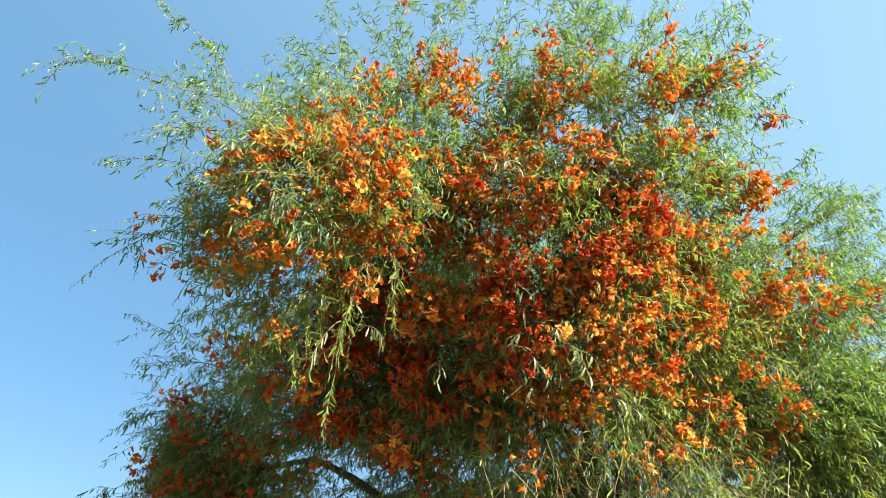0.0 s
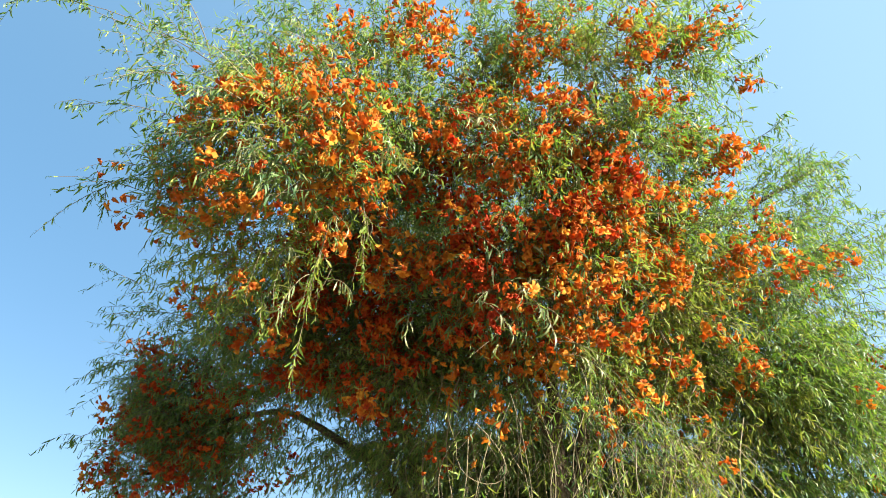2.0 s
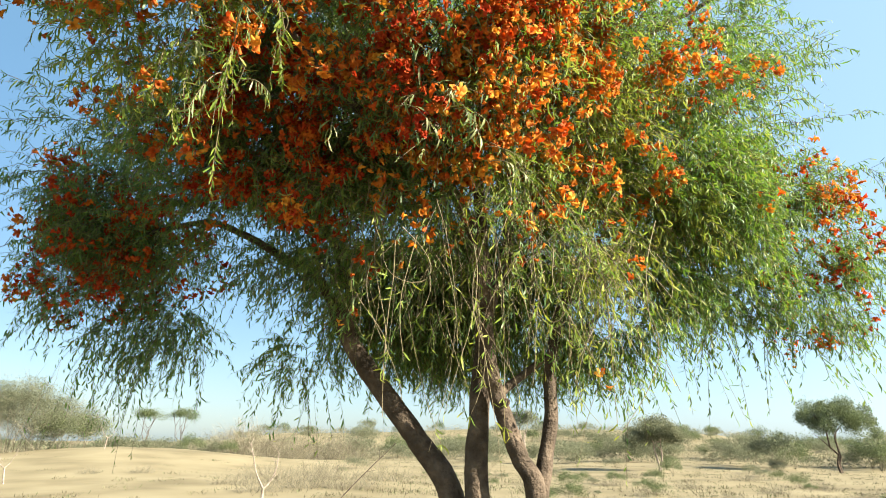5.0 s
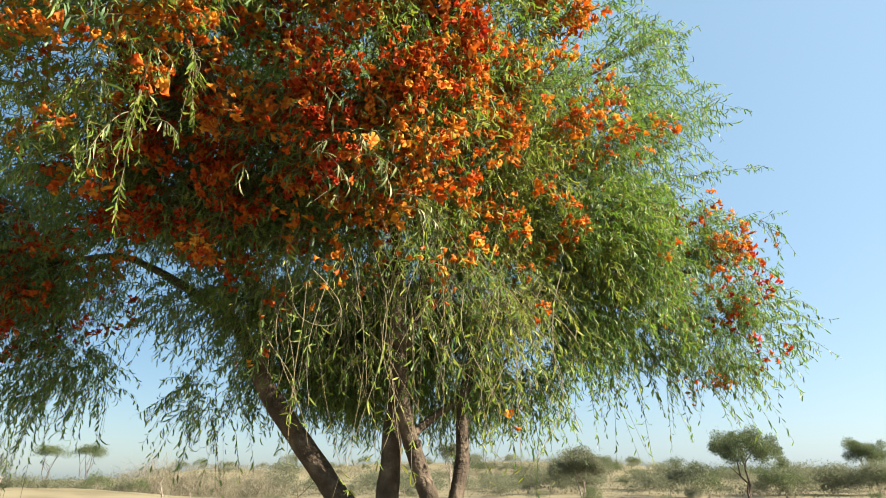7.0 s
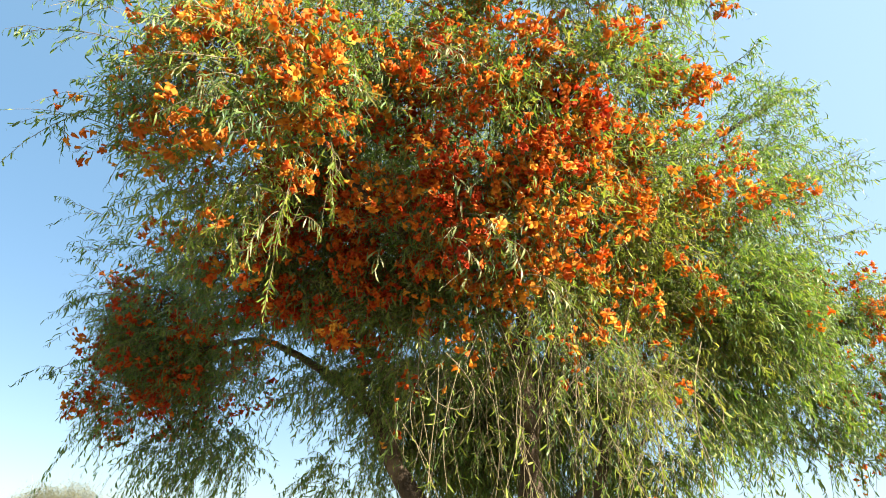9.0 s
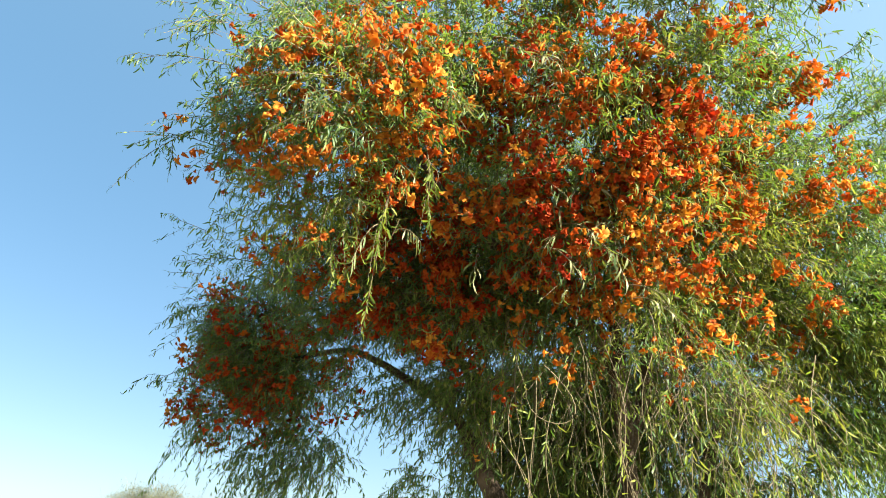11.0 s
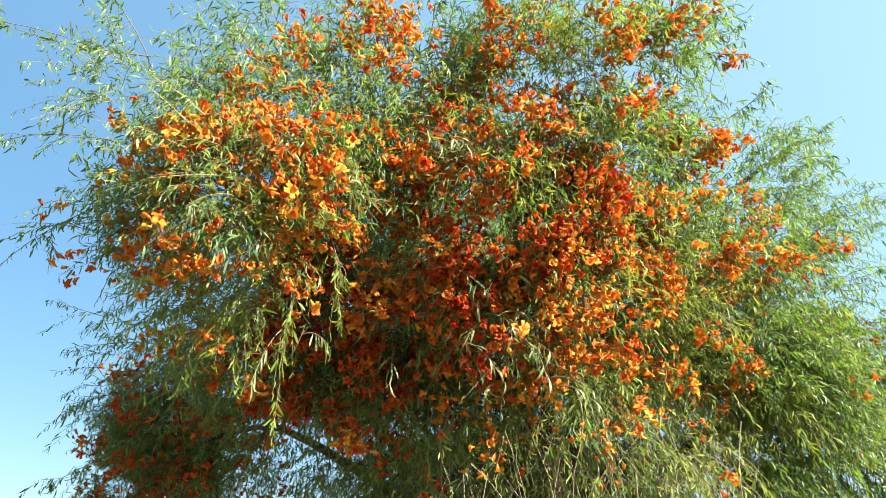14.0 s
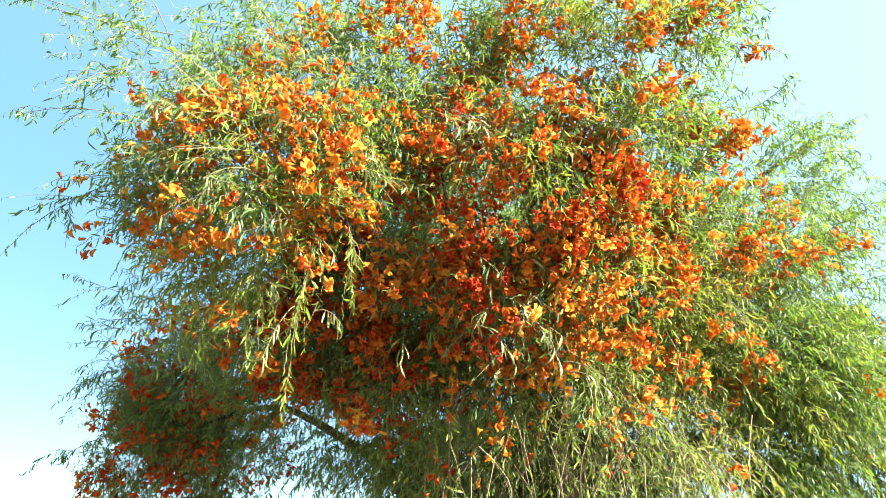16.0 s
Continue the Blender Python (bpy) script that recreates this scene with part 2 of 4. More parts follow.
def limb_mesh(name, points, r0, r1, mat=None, sides=9, steps=8, rough=0.10):
    """A bent, tapered, knobbly limb through the points."""
    pts = [Vector(p) for p in points]
    pts = [pts[0] * 2 - pts[1], *pts, pts[-1] * 2 - pts[-2]]
    line = []
    for i in range(1, len(pts) - 2):
        a, b, c, d = pts[i - 1:i + 3]
        for s in range(steps):
            u = s / steps
            line.append(0.5 * (2 * b + (c - a) * u + (2 * a - 5 * b + 4 * c - d) * u * u + (3 * b - a - 3 * c + d) * u ** 3))
    line.append(pts[-2])
    path = np.array([tuple(p) for p in line])[None]
    r = np.linspace(0, 1, len(line)) ** 0.8 * (r1 - r0) + r0
    v, t, q = tubes(path, r[None], sides)
    centre = np.repeat(path[0], sides, axis=0)
    push = np.array([noise.fractal(Vector(p) * 9, 1.0, 2.0, 3) + 0.6 * noise.noise(Vector((p[0] * 30, p[1] * 30, p[2] * 5))) for p in v])
    v = centre + (v - centre) * (1 + rough * push[:, None])
    return mesh_of(name, v, [q], mat or BARK, smooth=True)


# ---- ground ----
def height(x, y):
    r, az = math.hypot(x, y), math.degrees(math.atan2(x, y))
    h = 0.22 * noise.fractal(Vector((x * 0.06, y * 0.06, 0.3)), 1.0, 2.0, 4) * min(1, r / 8)
    h += 0.03 * noise.noise(Vector((x * 0.9, y * 0.9, 4.0)))
    t = min(1, max(0, (r - 62) / 60))
    wave = 0.75 + 0.5 * noise.noise(Vector((x * 0.02, y * 0.02, 7.0)))
    h += t * t * (3 - 2 * t) * 3.9 * wave * min(1, max(0.12, (56 - az) / 14)) * min(1, max(0.12, (az + 5) / 11))
    h += 1.2 * math.exp(-((az + 7) / 14) ** 2) * math.exp(-((r - 44) / 13) ** 2)
    return h


def build_ground():
    rings = [0.0] + [0.8 * 1.062 ** i for i in range(140)]
    turn = 220
    v, q, t = [(0, 0, height(0, 0))], [], []
    for r in rings[1:]:
        for i in range(turn):
            a = i * 2 * math.pi / turn
            x, y = r * math.sin(a), r * math.cos(a)
            v.append((x, y, height(x, y)))
    for k in range(len(rings) - 2):
        for i in range(turn):
            j = (i + 1) % turn
            o = 1 + k * turn
            q.append((o + i, o + turn + i, o + turn + j, o + j))
    for i in range(turn):
        t.append((0, 1 + i, 1 + (i + 1) % turn))
    ob = new("ground", mesh_of("ground", np.array(v), [np.array(t), np.array(q)], SAND, smooth=True))
    tagged(ob, "pale dry desert sand with low dunes and a scrubby ridge", "ground", kind="structure")


build_ground()

# ---- the flowering tree ----
tree = new("flowering_tree")
tree.location = (1.62, 3.50, 0)
tagged(tree, "desert tree with drooping narrow leaves and masses of orange flowers", "tree")
bpy.context.view_layer.update()


def tree_part(name, me, label="", kind="", parent=None):
    ob = new(name, me)
    ob.parent = parent or tree
    if parent is None:
        ob.matrix_parent_inverse = Matrix.Translation(-tree.location)
    return tagged(ob, label=label, kind=kind)


def stem(name, points, r0, r1, label=""):
    return tree_part(name, limb_mesh(name, points, r0, r1), label)


stem("trunk", [(1.62, 3.50, -0.1), (1.60, 3.47, 0.6), (1.51, 3.49, 1.28), (1.53, 3.49, 1.77), (1.56, 3.46, 2.30), (1.52, 3.38, 2.66), (1.35, 3.09, 3.25)], 0.100, 0.030, "grey-brown rough trunk")
stem("trunk", [(1.52, 3.58, -0.1), (1.48, 3.62, 0.7), (1.42, 3.64, 1.27), (1.25, 3.76, 1.58), (1.06, 3.86, 1.85), (0.86, 3.92, 2.15), (0.74, 3.93, 2.40)], 0.084, 0.056, "leaning grey-brown trunk")
stem("limb", [(0.80, 3.93, 2.26), (0.64, 4.00, 2.56), (0.44, 4.14, 2.72), (0.15, 4.26, 2.90), (-0.11, 4.41, 3.00), (-0.56, 4.70, 2.94)], 0.040, 0.016)
stem("trunk", [(1.74, 3.42, -0.1), (1.75, 3.36, 0.6), (1.76, 3.27, 1.29), (1.69, 3.31, 1.50), (1.60, 3.35, 1.77), (1.52, 3.31, 2.01), (1.43, 3.21, 2.44), (1.35, 3.11, 2.67), (1.10, 2.96, 2.98)], 0.072, 0.030, "grey-brown trunk with knots")
stem("trunk", [(1.84, 3.40, -0.1), (1.82, 3.34, 0.7), (1.80, 3.30, 1.27), (1.83, 3.30, 1.44), (1.90, 3.32, 1.71), (1.95, 3.38, 2.04), (2.10, 3.37, 2.47), (2.56, 3.33, 2.80), (3.34, 3.30, 2.92), (3.74, 3.12, 3.03)], 0.062, 0.022, "slender grey-brown trunk")
stem("limb", [(1.56, 3.46, 2.30), (1.72, 3.44, 2.89), (1.26, 2.97, 3.79), (1.30, 2.70, 4.15)], 0.05, 0.014)
stem("limb", [(1.38, 3.17, 3.11), (0.88, 3.12, 3.58), (0.68, 2.85, 4.05)], 0.04, 0.010)
stem("limb", [(0.86, 3.92, 2.15), (0.71, 3.73, 2.67), (0.04, 3.26, 3.36), (-0.23, 2.72, 3.63), (-0.45, 2.55, 3.80)], 0.035, 0.007)
stem("limb", [(1.10, 2.96, 2.98), (0.57, 2.91, 3.26), (0.13, 2.50, 3.43), (-0.08, 2.18, 3.51)], 0.03, 0.008)
stem("limb", [(1.72, 3.44, 2.89), (2.27, 3.09, 3.22), (2.21, 2.68, 3.78), (2.70, 2.66, 4.21), (3.14, 2.56, 4.52)], 0.04, 0.008)
stem("limb", [(1.63, 3.45, 1.84), (1.84, 3.50, 1.98), (2.17, 3.51, 2.21), (2.42, 3.56, 2.38)], 0.030, 0.010)

near_flowers, shade_red_flowers = [], []


def bough(centre, size, n, bloom=0.0, droop=0.4, length=0.20, k=13, leaf_len=0.049, hang=0.48, mat=None, outer=0.45, clump=0.9, pale=False, cluster=5, label="", curl=0.6, leaf_w=0.13, shade_red=0.0):
    """A bough's foliage: leafy twigs that spread from its middle out, with flower clusters at some tips."""
    n, k = int(n * 1.4), int(k * 1.2)
    c, r = np.array(centre), np.array(size if isinstance(size, tuple) else (size,) * 3)
    u = rand_unit(n * 2)
    p = c + u * r * (rng.uniform(0, 1, (n * 2, 1)) ** outer)
    f = np.array([noise.noise(Vector(a) * 3.6) for a in p])
    keep = np.argsort(-(f * clump + rng.normal(0, 0.25, n * 2)))[:n]
    p, u, f = p[keep], u[keep], f[keep]
    away = unit(p - np.array((1.5, 3.6, 2.9)))
    d = u * 0.55 + away * 0.5 + rng.normal(size=(n, 3)) * 0.4 + UP * 0.12
    lv, tw, way = sprays(p, d, length * rng.uniform(0.6, 1.4, n), droop * rng.uniform(0.3, 1.5, n), k, leaf_len, hang=hang, spread=0.95, curl=curl, leaf_w=leaf_w)
    tree_part("foliage", mesh_of("foliage", lv[0], [lv[1], lv[2]], mat or (LIT_PALE_LEAF if pale else LEAF)), label or "dense narrow drooping green leaves", "stuff")
    tree_part("twigwork", mesh_of("twigwork", tw[0], [tw[2]], STRAW if pale else TWIG), "thin bending twigs", "stuff")
    if bloom > 0:
        tips = way[:, 1] * 0.4 + way[:, 2] * 0.6
        g = np.array([noise.noise(Vector(a) * 4.0 + Vector((9, 3, 1))) for a in tips])
        at = np.argsort(-(g + rng.normal(0, 0.3, n)))[:int(bloom * n * 0.375)]
        m = np.repeat(at, rng.integers(max(1, cluster + 1), cluster + 7, len(at))) if len(at) else at
        fp = tips[m] + rng.normal(size=(len(m), 3)) * (0.027, 0.027, 0.026)
        fd = unit(fp - tips[m]) + rng.normal(size=(len(m), 3)) * 0.35 + away[m] * 0.45 + UP * 0.1
        fs = rng.uniform(0.38, 0.68, len(m))
        # share of twigs whose flowers take the petal with shade in its colour
        shade_tinted = (rng.uniform(0, 1, n) < shade_red)[m]
        shade_red_flowers.append((fp[shade_tinted], fd[shade_tinted], fs[shade_tinted]))
        near_flowers.append((fp[~shade_tinted], fd[~shade_tinted], fs[~shade_tinted]))


# upper flowering band
bough((-0.40, 2.36, 3.87), (.25, .25, .20), 105, 0.14, k=10)
bough((-0.06, 2.32, 4.09), (.32, .25, .18), 135, 0.22, k=10)
bough((0.26, 2.31, 4.35), (.28, .25, .20), 75, 0.5)
bough((0.64, 2.27, 4.19), (.30, .30, .25), 130, 0.4, k=10)
bough((0.98, 2.05, 4.26), (.28, .30, .22), 75, 0.3, k=10)
bough((1.31, 1.95, 4.20), (.28, .30, .20), 100, 0.3, pale=True)
bough((1.61, 1.84, 4.25), (.22, .25, .14), 80, 0.26)
bough((0.30, 2.28, 3.89), (0.20, 0.20, 0.18), 100, 0.38, k=12, shade_red=0.1)
bough((0.32, 2.61, 3.67), (0.18, 0.20, 0.18), 26, 0.5, k=11, shade_red=0.9)
bough((1.02, 2.12, 4.55), (.26, .22, .24), 62, 0.3)
bough((1.16, 2.10, 4.88), (.24, .22, .22), 34, 0.05)
# front bough with its hanging clusters
bough((-0.23, 2.17, 3.51), (.30, .22, .20), 165, 0.5, k=10)
bough((0.06, 2.09, 3.54), (.25, .20, .20), 125, 0.65, k=10)
bough((-0.54, 2.42, 3.62), (.24, .25, .22), 86, 0.28, k=10)
bough((-0.09, 2.07, 3.20), (.20, .15, .10), 60, .90)
bough((-0.61, 2.73, 3.53), (.20, .28, .25), 76, 0.32)
bough((-0.27, 2.41, 3.19), (.26, .20, .22), 120, .30, pale=True)
bough((-0.69, 3.04, 3.40), (.14, .25, .2), 22, .03)
bough((-0.53, 3.17, 3.22), (.2, .30, .2), 20, 0.12)
bough((-0.24, 2.94, 3.08), (.25, .22, .20), 80, 0.34)
# the hollow in the middle of the crown, most petals reddened as painted shade
bough((0.41, 2.61, 3.89), (.30, .22, .20), 136, 0.75, shade_red=0.97, k=7)
bough((0.69, 2.83, 3.88), (.30, .20, .22), 85, 0.5, shade_red=0.97, k=7)
bough((0.27, 3.08, 3.44), (.35, .25, .28), 190, 0.9, shade_red=0.97, k=4)
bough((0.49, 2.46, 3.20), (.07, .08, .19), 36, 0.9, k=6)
bough((0.73, 2.51, 3.07), (.14, .10, .12), 36, 0.4, k=7, shade_red=0.6)
bough((0.13, 3.25, 3.15), (.35, .25, .22), 115, 0.85, shade_red=0.97, k=4)
bough((0.75, 2.99, 3.26), (.32, .25, .25), 189, 0.8, shade_red=0.97, k=4)
bough((0.53, 3.27, 3.01), (.40, .25, .18), 120, 0.6, shade_red=0.97, k=5)
# the red and orange mass
bough((0.81, 2.10, 3.66), (.24, .22, .20), 147, 0.8, shade_red=0.2, k=8)
bough((1.10, 2.14, 3.47), (.22, .22, .22), 157, 1.1, shade_red=0.25, k=6)
bough((0.86, 2.27, 3.32), (.24, .22, .22), 126, 0.65, k=7, shade_red=0.9)
bough((1.20, 2.33, 3.17), (.25, .22, .20), 157, 1.0, k=6)
bough((0.92, 2.40, 3.04), (.28, .22, .24), 147, 0.55, shade_red=0.85, k=7)
bough((1.36, 2.06, 3.79), (.24, .25, .24), 178, 0.26, k=9)
bough((1.74, 2.12, 3.94), (.18, .22, .20), 115, 0.35, k=11)
bough((1.50, 2.25, 3.50), (.24, .22, .22), 168, 0.5, k=7)
bough((1.92, 2.36, 3.70), (.20, .25, .25), 147, 0.18, k=8)
bough((1.64, 2.46, 3.29), (.22, .20, .18), 136, 0.55, pale=True, k=7)
bough((2.00, 2.56, 3.37), (.22, .25, .25), 157, 0.22, pale=True, k=8)
bough((1.69, 2.70, 3.06), (.25, .22, .18), 147, 0.32, k=9)
bough((1.34, 2.65, 2.93), (.28, .22, .20), 157, 0.4, pale=True, cluster=1, k=8)
bough((2.10, 2.79, 3.10), (.25, .25, .25), 168, 0.12, k=12, pale=True)
bough((2.42, 2.51, 3.56), (.28, .30, .18), 157, 0.26, k=11)
bough((0.94, 2.71, 2.78), (.14, .12, .10), 40, 0.9, k=7)
bough((0.45, 2.93, 2.81), (.16, .12, .10), 40, 0.5, k=6, shade_red=0.7)
bough((0.64, 2.56, 3.13), (.12, .10, .10), 30, 0.4, k=6, shade_red=0.6)
# green boughs at the side
bough((2.69, 2.64, 4.16), (.35, .40, .30), 190, .0)
bough((3.25, 2.81, 4.02), (.30, .40, .35), 90, .0)
bough((3.01, 2.83, 3.62), (.30, .30, .30), 150, .05)
bough((2.73, 2.83, 3.07), (.40, .35, .30), 351, .03)
bough((2.47, 2.73, 3.09), (.30, .30, .28), 337, .06)
bough((2.89, 2.86, 2.91), (.30, .30, .25), 297, .05)
bough((3.60, 3.06, 3.22), (.30, .35, .25), 220, 0.4, shade_red=0.35)
bough((3.82, 3.05, 2.92), (.25, .35, .30), 170, 0.42, cluster=2, shade_red=0.4)
bough((3.80, 3.12, 2.55), (.30, .35, .25), 170, 0.3, cluster=1, shade_red=0.4)
bough((3.26, 3.22, 2.57), (.40, .35, .25), 243, .0, droop=0.55, k=15, hang=0.65, leaf_len=0.048, leaf_w=0.17)
bough((2.62, 3.09, 2.62), (.30, .30, .30), 270, 0.0, droop=0.55, k=15, hang=0.65, leaf_len=0.048, leaf_w=0.17)
bough((4.13, 2.96, 2.62), (.15, .30, .40), 70, .02, droop=0.55, k=15, hang=0.65, cluster=0, leaf_len=0.048, leaf_w=0.17)
bough((2.36, 2.99, 3.59), (.35, .25, .30), 240, .04)
bough((2.15, 3.13, 3.15), (.35, .25, .25), 230, .04)
bough((2.74, 3.04, 3.48), (.30, .25, .25), 180, .04)
bough((2.25, 3.66, 2.82), (.40, .25, .28), 260, .0, droop=0.5)
# the shaded low bough, with shade also painted into its petals
bough((-0.70, 4.56, 3.30), (.32, .30, .12), 130, .25, shade_red=0.97)
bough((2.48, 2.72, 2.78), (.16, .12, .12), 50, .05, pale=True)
bough((-0.78, 5.16, 3.05), (.42, .35, .28), 495, .10, shade_red=0.97)
bough((-0.74, 4.63, 3.07), (.36, .40, .25), 369, .55, shade_red=0.97)
bough((-0.50, 4.75, 2.79), (.45, .40, .28), 420, .50, shade_red=0.97)
bough((-0.89, 4.73, 2.59), (.28, .35, .22), 93, .35, shade_red=0.97)
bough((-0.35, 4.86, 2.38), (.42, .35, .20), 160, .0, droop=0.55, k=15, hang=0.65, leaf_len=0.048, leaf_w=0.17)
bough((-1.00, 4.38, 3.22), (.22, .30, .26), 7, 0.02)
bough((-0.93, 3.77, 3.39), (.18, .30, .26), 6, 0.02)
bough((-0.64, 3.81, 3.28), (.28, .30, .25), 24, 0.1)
bough((-0.22, 3.57, 3.20), (.30, .30, .25), 200, 0.1, shade_red=0.97)
bough((0.22, 3.42, 3.06), (.35, .30, .25), 158, 0.42, shade_red=0.97)
bough((-0.05, 3.96, 3.06), (.34, .30, .18), 150, 0.1, shade_red=0.97)
bough((0.62, 3.32, 2.95), (.30, .30, .25), 170, 0.42, shade_red=0.97)
bough((0.97, 2.95, 2.85), (.30, .22, .20), 144, 0.25, shade_red=0.9)
bough((0.58, 3.82, 2.79), (.25, .30, .20), 100, 0.05)
bough((0.06, 4.02, 2.67), (.20, .20, .12), 24, .0, droop=0.55, k=15, hang=0.6)
bough((0.32, 3.83, 2.61), (.20, .20, .12), 24, .0, droop=0.55, k=15, hang=0.6)
bough((0.57, 3.76, 2.52), (.18, .20, .14), 28, .0, droop=0.55, k=15, hang=0.6)
bough((0.77, 3.61, 2.47), (.16, .18, .14), 36, .0, droop=0.55, k=15, hang=0.6)
bough((0.84, 4.20, 2.50), (.25, .30, .28), 120, .03, droop=0.55, k=15, hang=0.65, leaf_len=0.048, leaf_w=0.17)
bough((0.63, 4.37, 2.16), (.25, .30, .20), 42, .0, droop=0.55, k=15, hang=0.65, leaf_len=0.048, leaf_w=0.17)
bough((0.31, 4.29, 2.71), (.18, .30, .18), 36, .0, droop=0.55, k=15, hang=0.65, leaf_len=0.048, leaf_w=0.17)
bough((0.66, 3.58, 2.56), (.22, .18, .22), 50, .03, droop=0.55, k=14, hang=0.6, leaf_len=0.048, leaf_w=0.17)
# hanging curtain before the trunks
bough((0.86, 2.97, 2.60), (.25, .20, .16), 45, 0.2, droop=0.85, length=0.26, k=10, hang=0.3, cluster=2)
bough((1.15, 2.76, 2.59), (.30, .20, .16), 32, 0.2, droop=0.85, length=0.26, k=10, hang=0.3, cluster=2)
bough((1.47, 2.72, 2.65), (.30, .22, .18), 44, 0.25, droop=0.85, length=0.26, k=10, hang=0.3, cluster=2)
bough((1.85, 2.75, 2.61), (.25, .25, .25), 80, 0.12, droop=0.85, length=0.26, k=11, hang=0.3, cluster=2, pale=True)
bough((1.14, 3.27, 2.39), (.35, .20, .16), 20, 0.02, droop=0.55, k=13)
bough((1.67, 3.07, 2.33), (.26, .25, .20), 14, 0.06, droop=0.55, k=13, cluster=-1)
bough((2.26, 3.33, 2.22), (.28, .30, .22), 170, .0, droop=0.55, k=14, hang=0.6, leaf_len=0.048, leaf_w=0.17)
# sprays that hang straight down along the lower edge
bough((-0.93, 4.76, 2.41), (.16, .20, .10), 14, .0, droop=1.3, length=0.22, k=15, hang=0.7, leaf_len=0.048, leaf_w=0.17)
bough((-0.65, 4.84, 2.24), (.16, .20, .10), 18, .0, droop=1.3, length=0.22, k=15, hang=0.7, leaf_len=0.048, leaf_w=0.17)
bough((-0.37, 4.89, 2.12), (.16, .20, .10), 20, .0, droop=1.3, length=0.22, k=15, hang=0.7, leaf_len=0.048, leaf_w=0.17)
bough((-0.10, 4.79, 2.22), (.16, .20, .10), 16, .0, droop=1.3, length=0.22, k=15, hang=0.7, leaf_len=0.048, leaf_w=0.17)
bough((0.56, 4.39, 2.05), (.16, .20, .10), 10, .0, droop=1.3, length=0.22, k=15, hang=0.7, leaf_len=0.048, leaf_w=0.17)
bough((0.70, 4.35, 1.99), (.16, .20, .10), 8, .0, droop=1.3, length=0.22, k=15, hang=0.7, leaf_len=0.048, leaf_w=0.17)
bough((2.52, 3.41, 2.14), (.16, .20, .10), 9, .0, droop=1.3, length=0.22, k=15, hang=0.7, leaf_len=0.048, leaf_w=0.17)
bough((2.88, 3.36, 2.30), (.16, .20, .10), 9, .0, droop=1.3, length=0.22, k=15, hang=0.7, leaf_len=0.048, leaf_w=0.17)
bough((3.24, 3.30, 2.31), (.16, .20, .10), 9, .0, droop=1.3, length=0.22, k=15, hang=0.7, leaf_len=0.048, leaf_w=0.17)
bough((3.67, 3.29, 2.30), (.16, .20, .10), 8, .0, droop=1.3, length=0.22, k=15, hang=0.7, leaf_len=0.048, leaf_w=0.17)
bough((3.92, 3.16, 2.30), (.16, .20, .10), 8, .0, droop=1.3, length=0.22, k=15, hang=0.7, leaf_len=0.048, leaf_w=0.17)
# leaf behind the trunks
bough((1.22, 4.24, 2.26), (.25, .25, .18), 143, .0, droop=0.55, k=14, hang=0.6, leaf_len=0.048, leaf_w=0.17)
bough((1.66, 4.29, 2.33), (.40, .30, .28), 496, .0, droop=0.55, k=15)
bough((2.17, 3.96, 2.27), (.30, .30, .25), 286, .0, droop=0.55, k=15)
bough((1.81, 3.90, 2.80), (.45, .25, .28), 442, .0, k=15)
bough((1.13, 4.27, 2.70), (.30, .25, .25), 312, .0, k=15)
bough((2.22, 3.97, 3.30), (.35, .25, .25), 320, .10)
bough((2.49, 3.55, 3.31), (.30, .25, .25), 240, .15)
bough((1.71, 4.71, 2.82), (.60, .35, .35), 772, .0, k=15)
bough((1.88, 4.63, 2.40), (.55, .30, .25), 382, .0, k=15)
# sparse pale leaf over the flowers
for leaf_at in ((-0.04, 2.15, 3.83), (0.64, 2.08, 3.94), (0.92, 1.89, 3.53), (1.25, 2.12, 3.23), (-0.25, 1.92, 3.41), (0.80, 2.10, 3.35), (1.28, 1.92, 3.68), (1.44, 2.02, 3.46), (1.06, 2.23, 3.03), (0.30, 2.12, 3.98), (1.63, 2.30, 3.22)):
    bough(leaf_at, (.24, .12, .18), 16, 0, pale=True, k=10)
# thin open foliage along the edge of the crown
bough((0.00, 2.52, 4.96), (.55, .40, .30), 48, .02)
bough((-0.38, 2.48, 4.46), (.30, .30, .22), 38, .04)
bough((0.55, 2.35, 5.04), (.40, .40, .35), 25, .06)
bough((1.05, 2.18, 5.03), (.35, .40, .30), 25, .02)
bough((1.43, 2.07, 4.84), (.40, .40, .25), 55, .02)
bough((1.81, 1.87, 4.64), (.25, .30, .30), 28, .0)
bough((-0.81, 2.36, 4.05), (.28, .30, .22), 40, .03)
bough((-0.75, 2.71, 3.65), (.15, .25, .30), 12, 0.05)
bough((-0.80, 3.55, 3.21), (.22, .30, .20), 9, .0)
bough((-1.06, 4.21, 3.01), (.22, .30, .25), 10, .04)
bough((0.06, 2.42, 5.33), (.36, .30, .24), 22, .03)
bough((0.60, 2.30, 5.45), (.36, .30, .24), 24, .03)
bough((1.08, 2.12, 5.42), (.34, .30, .24), 20, .02)
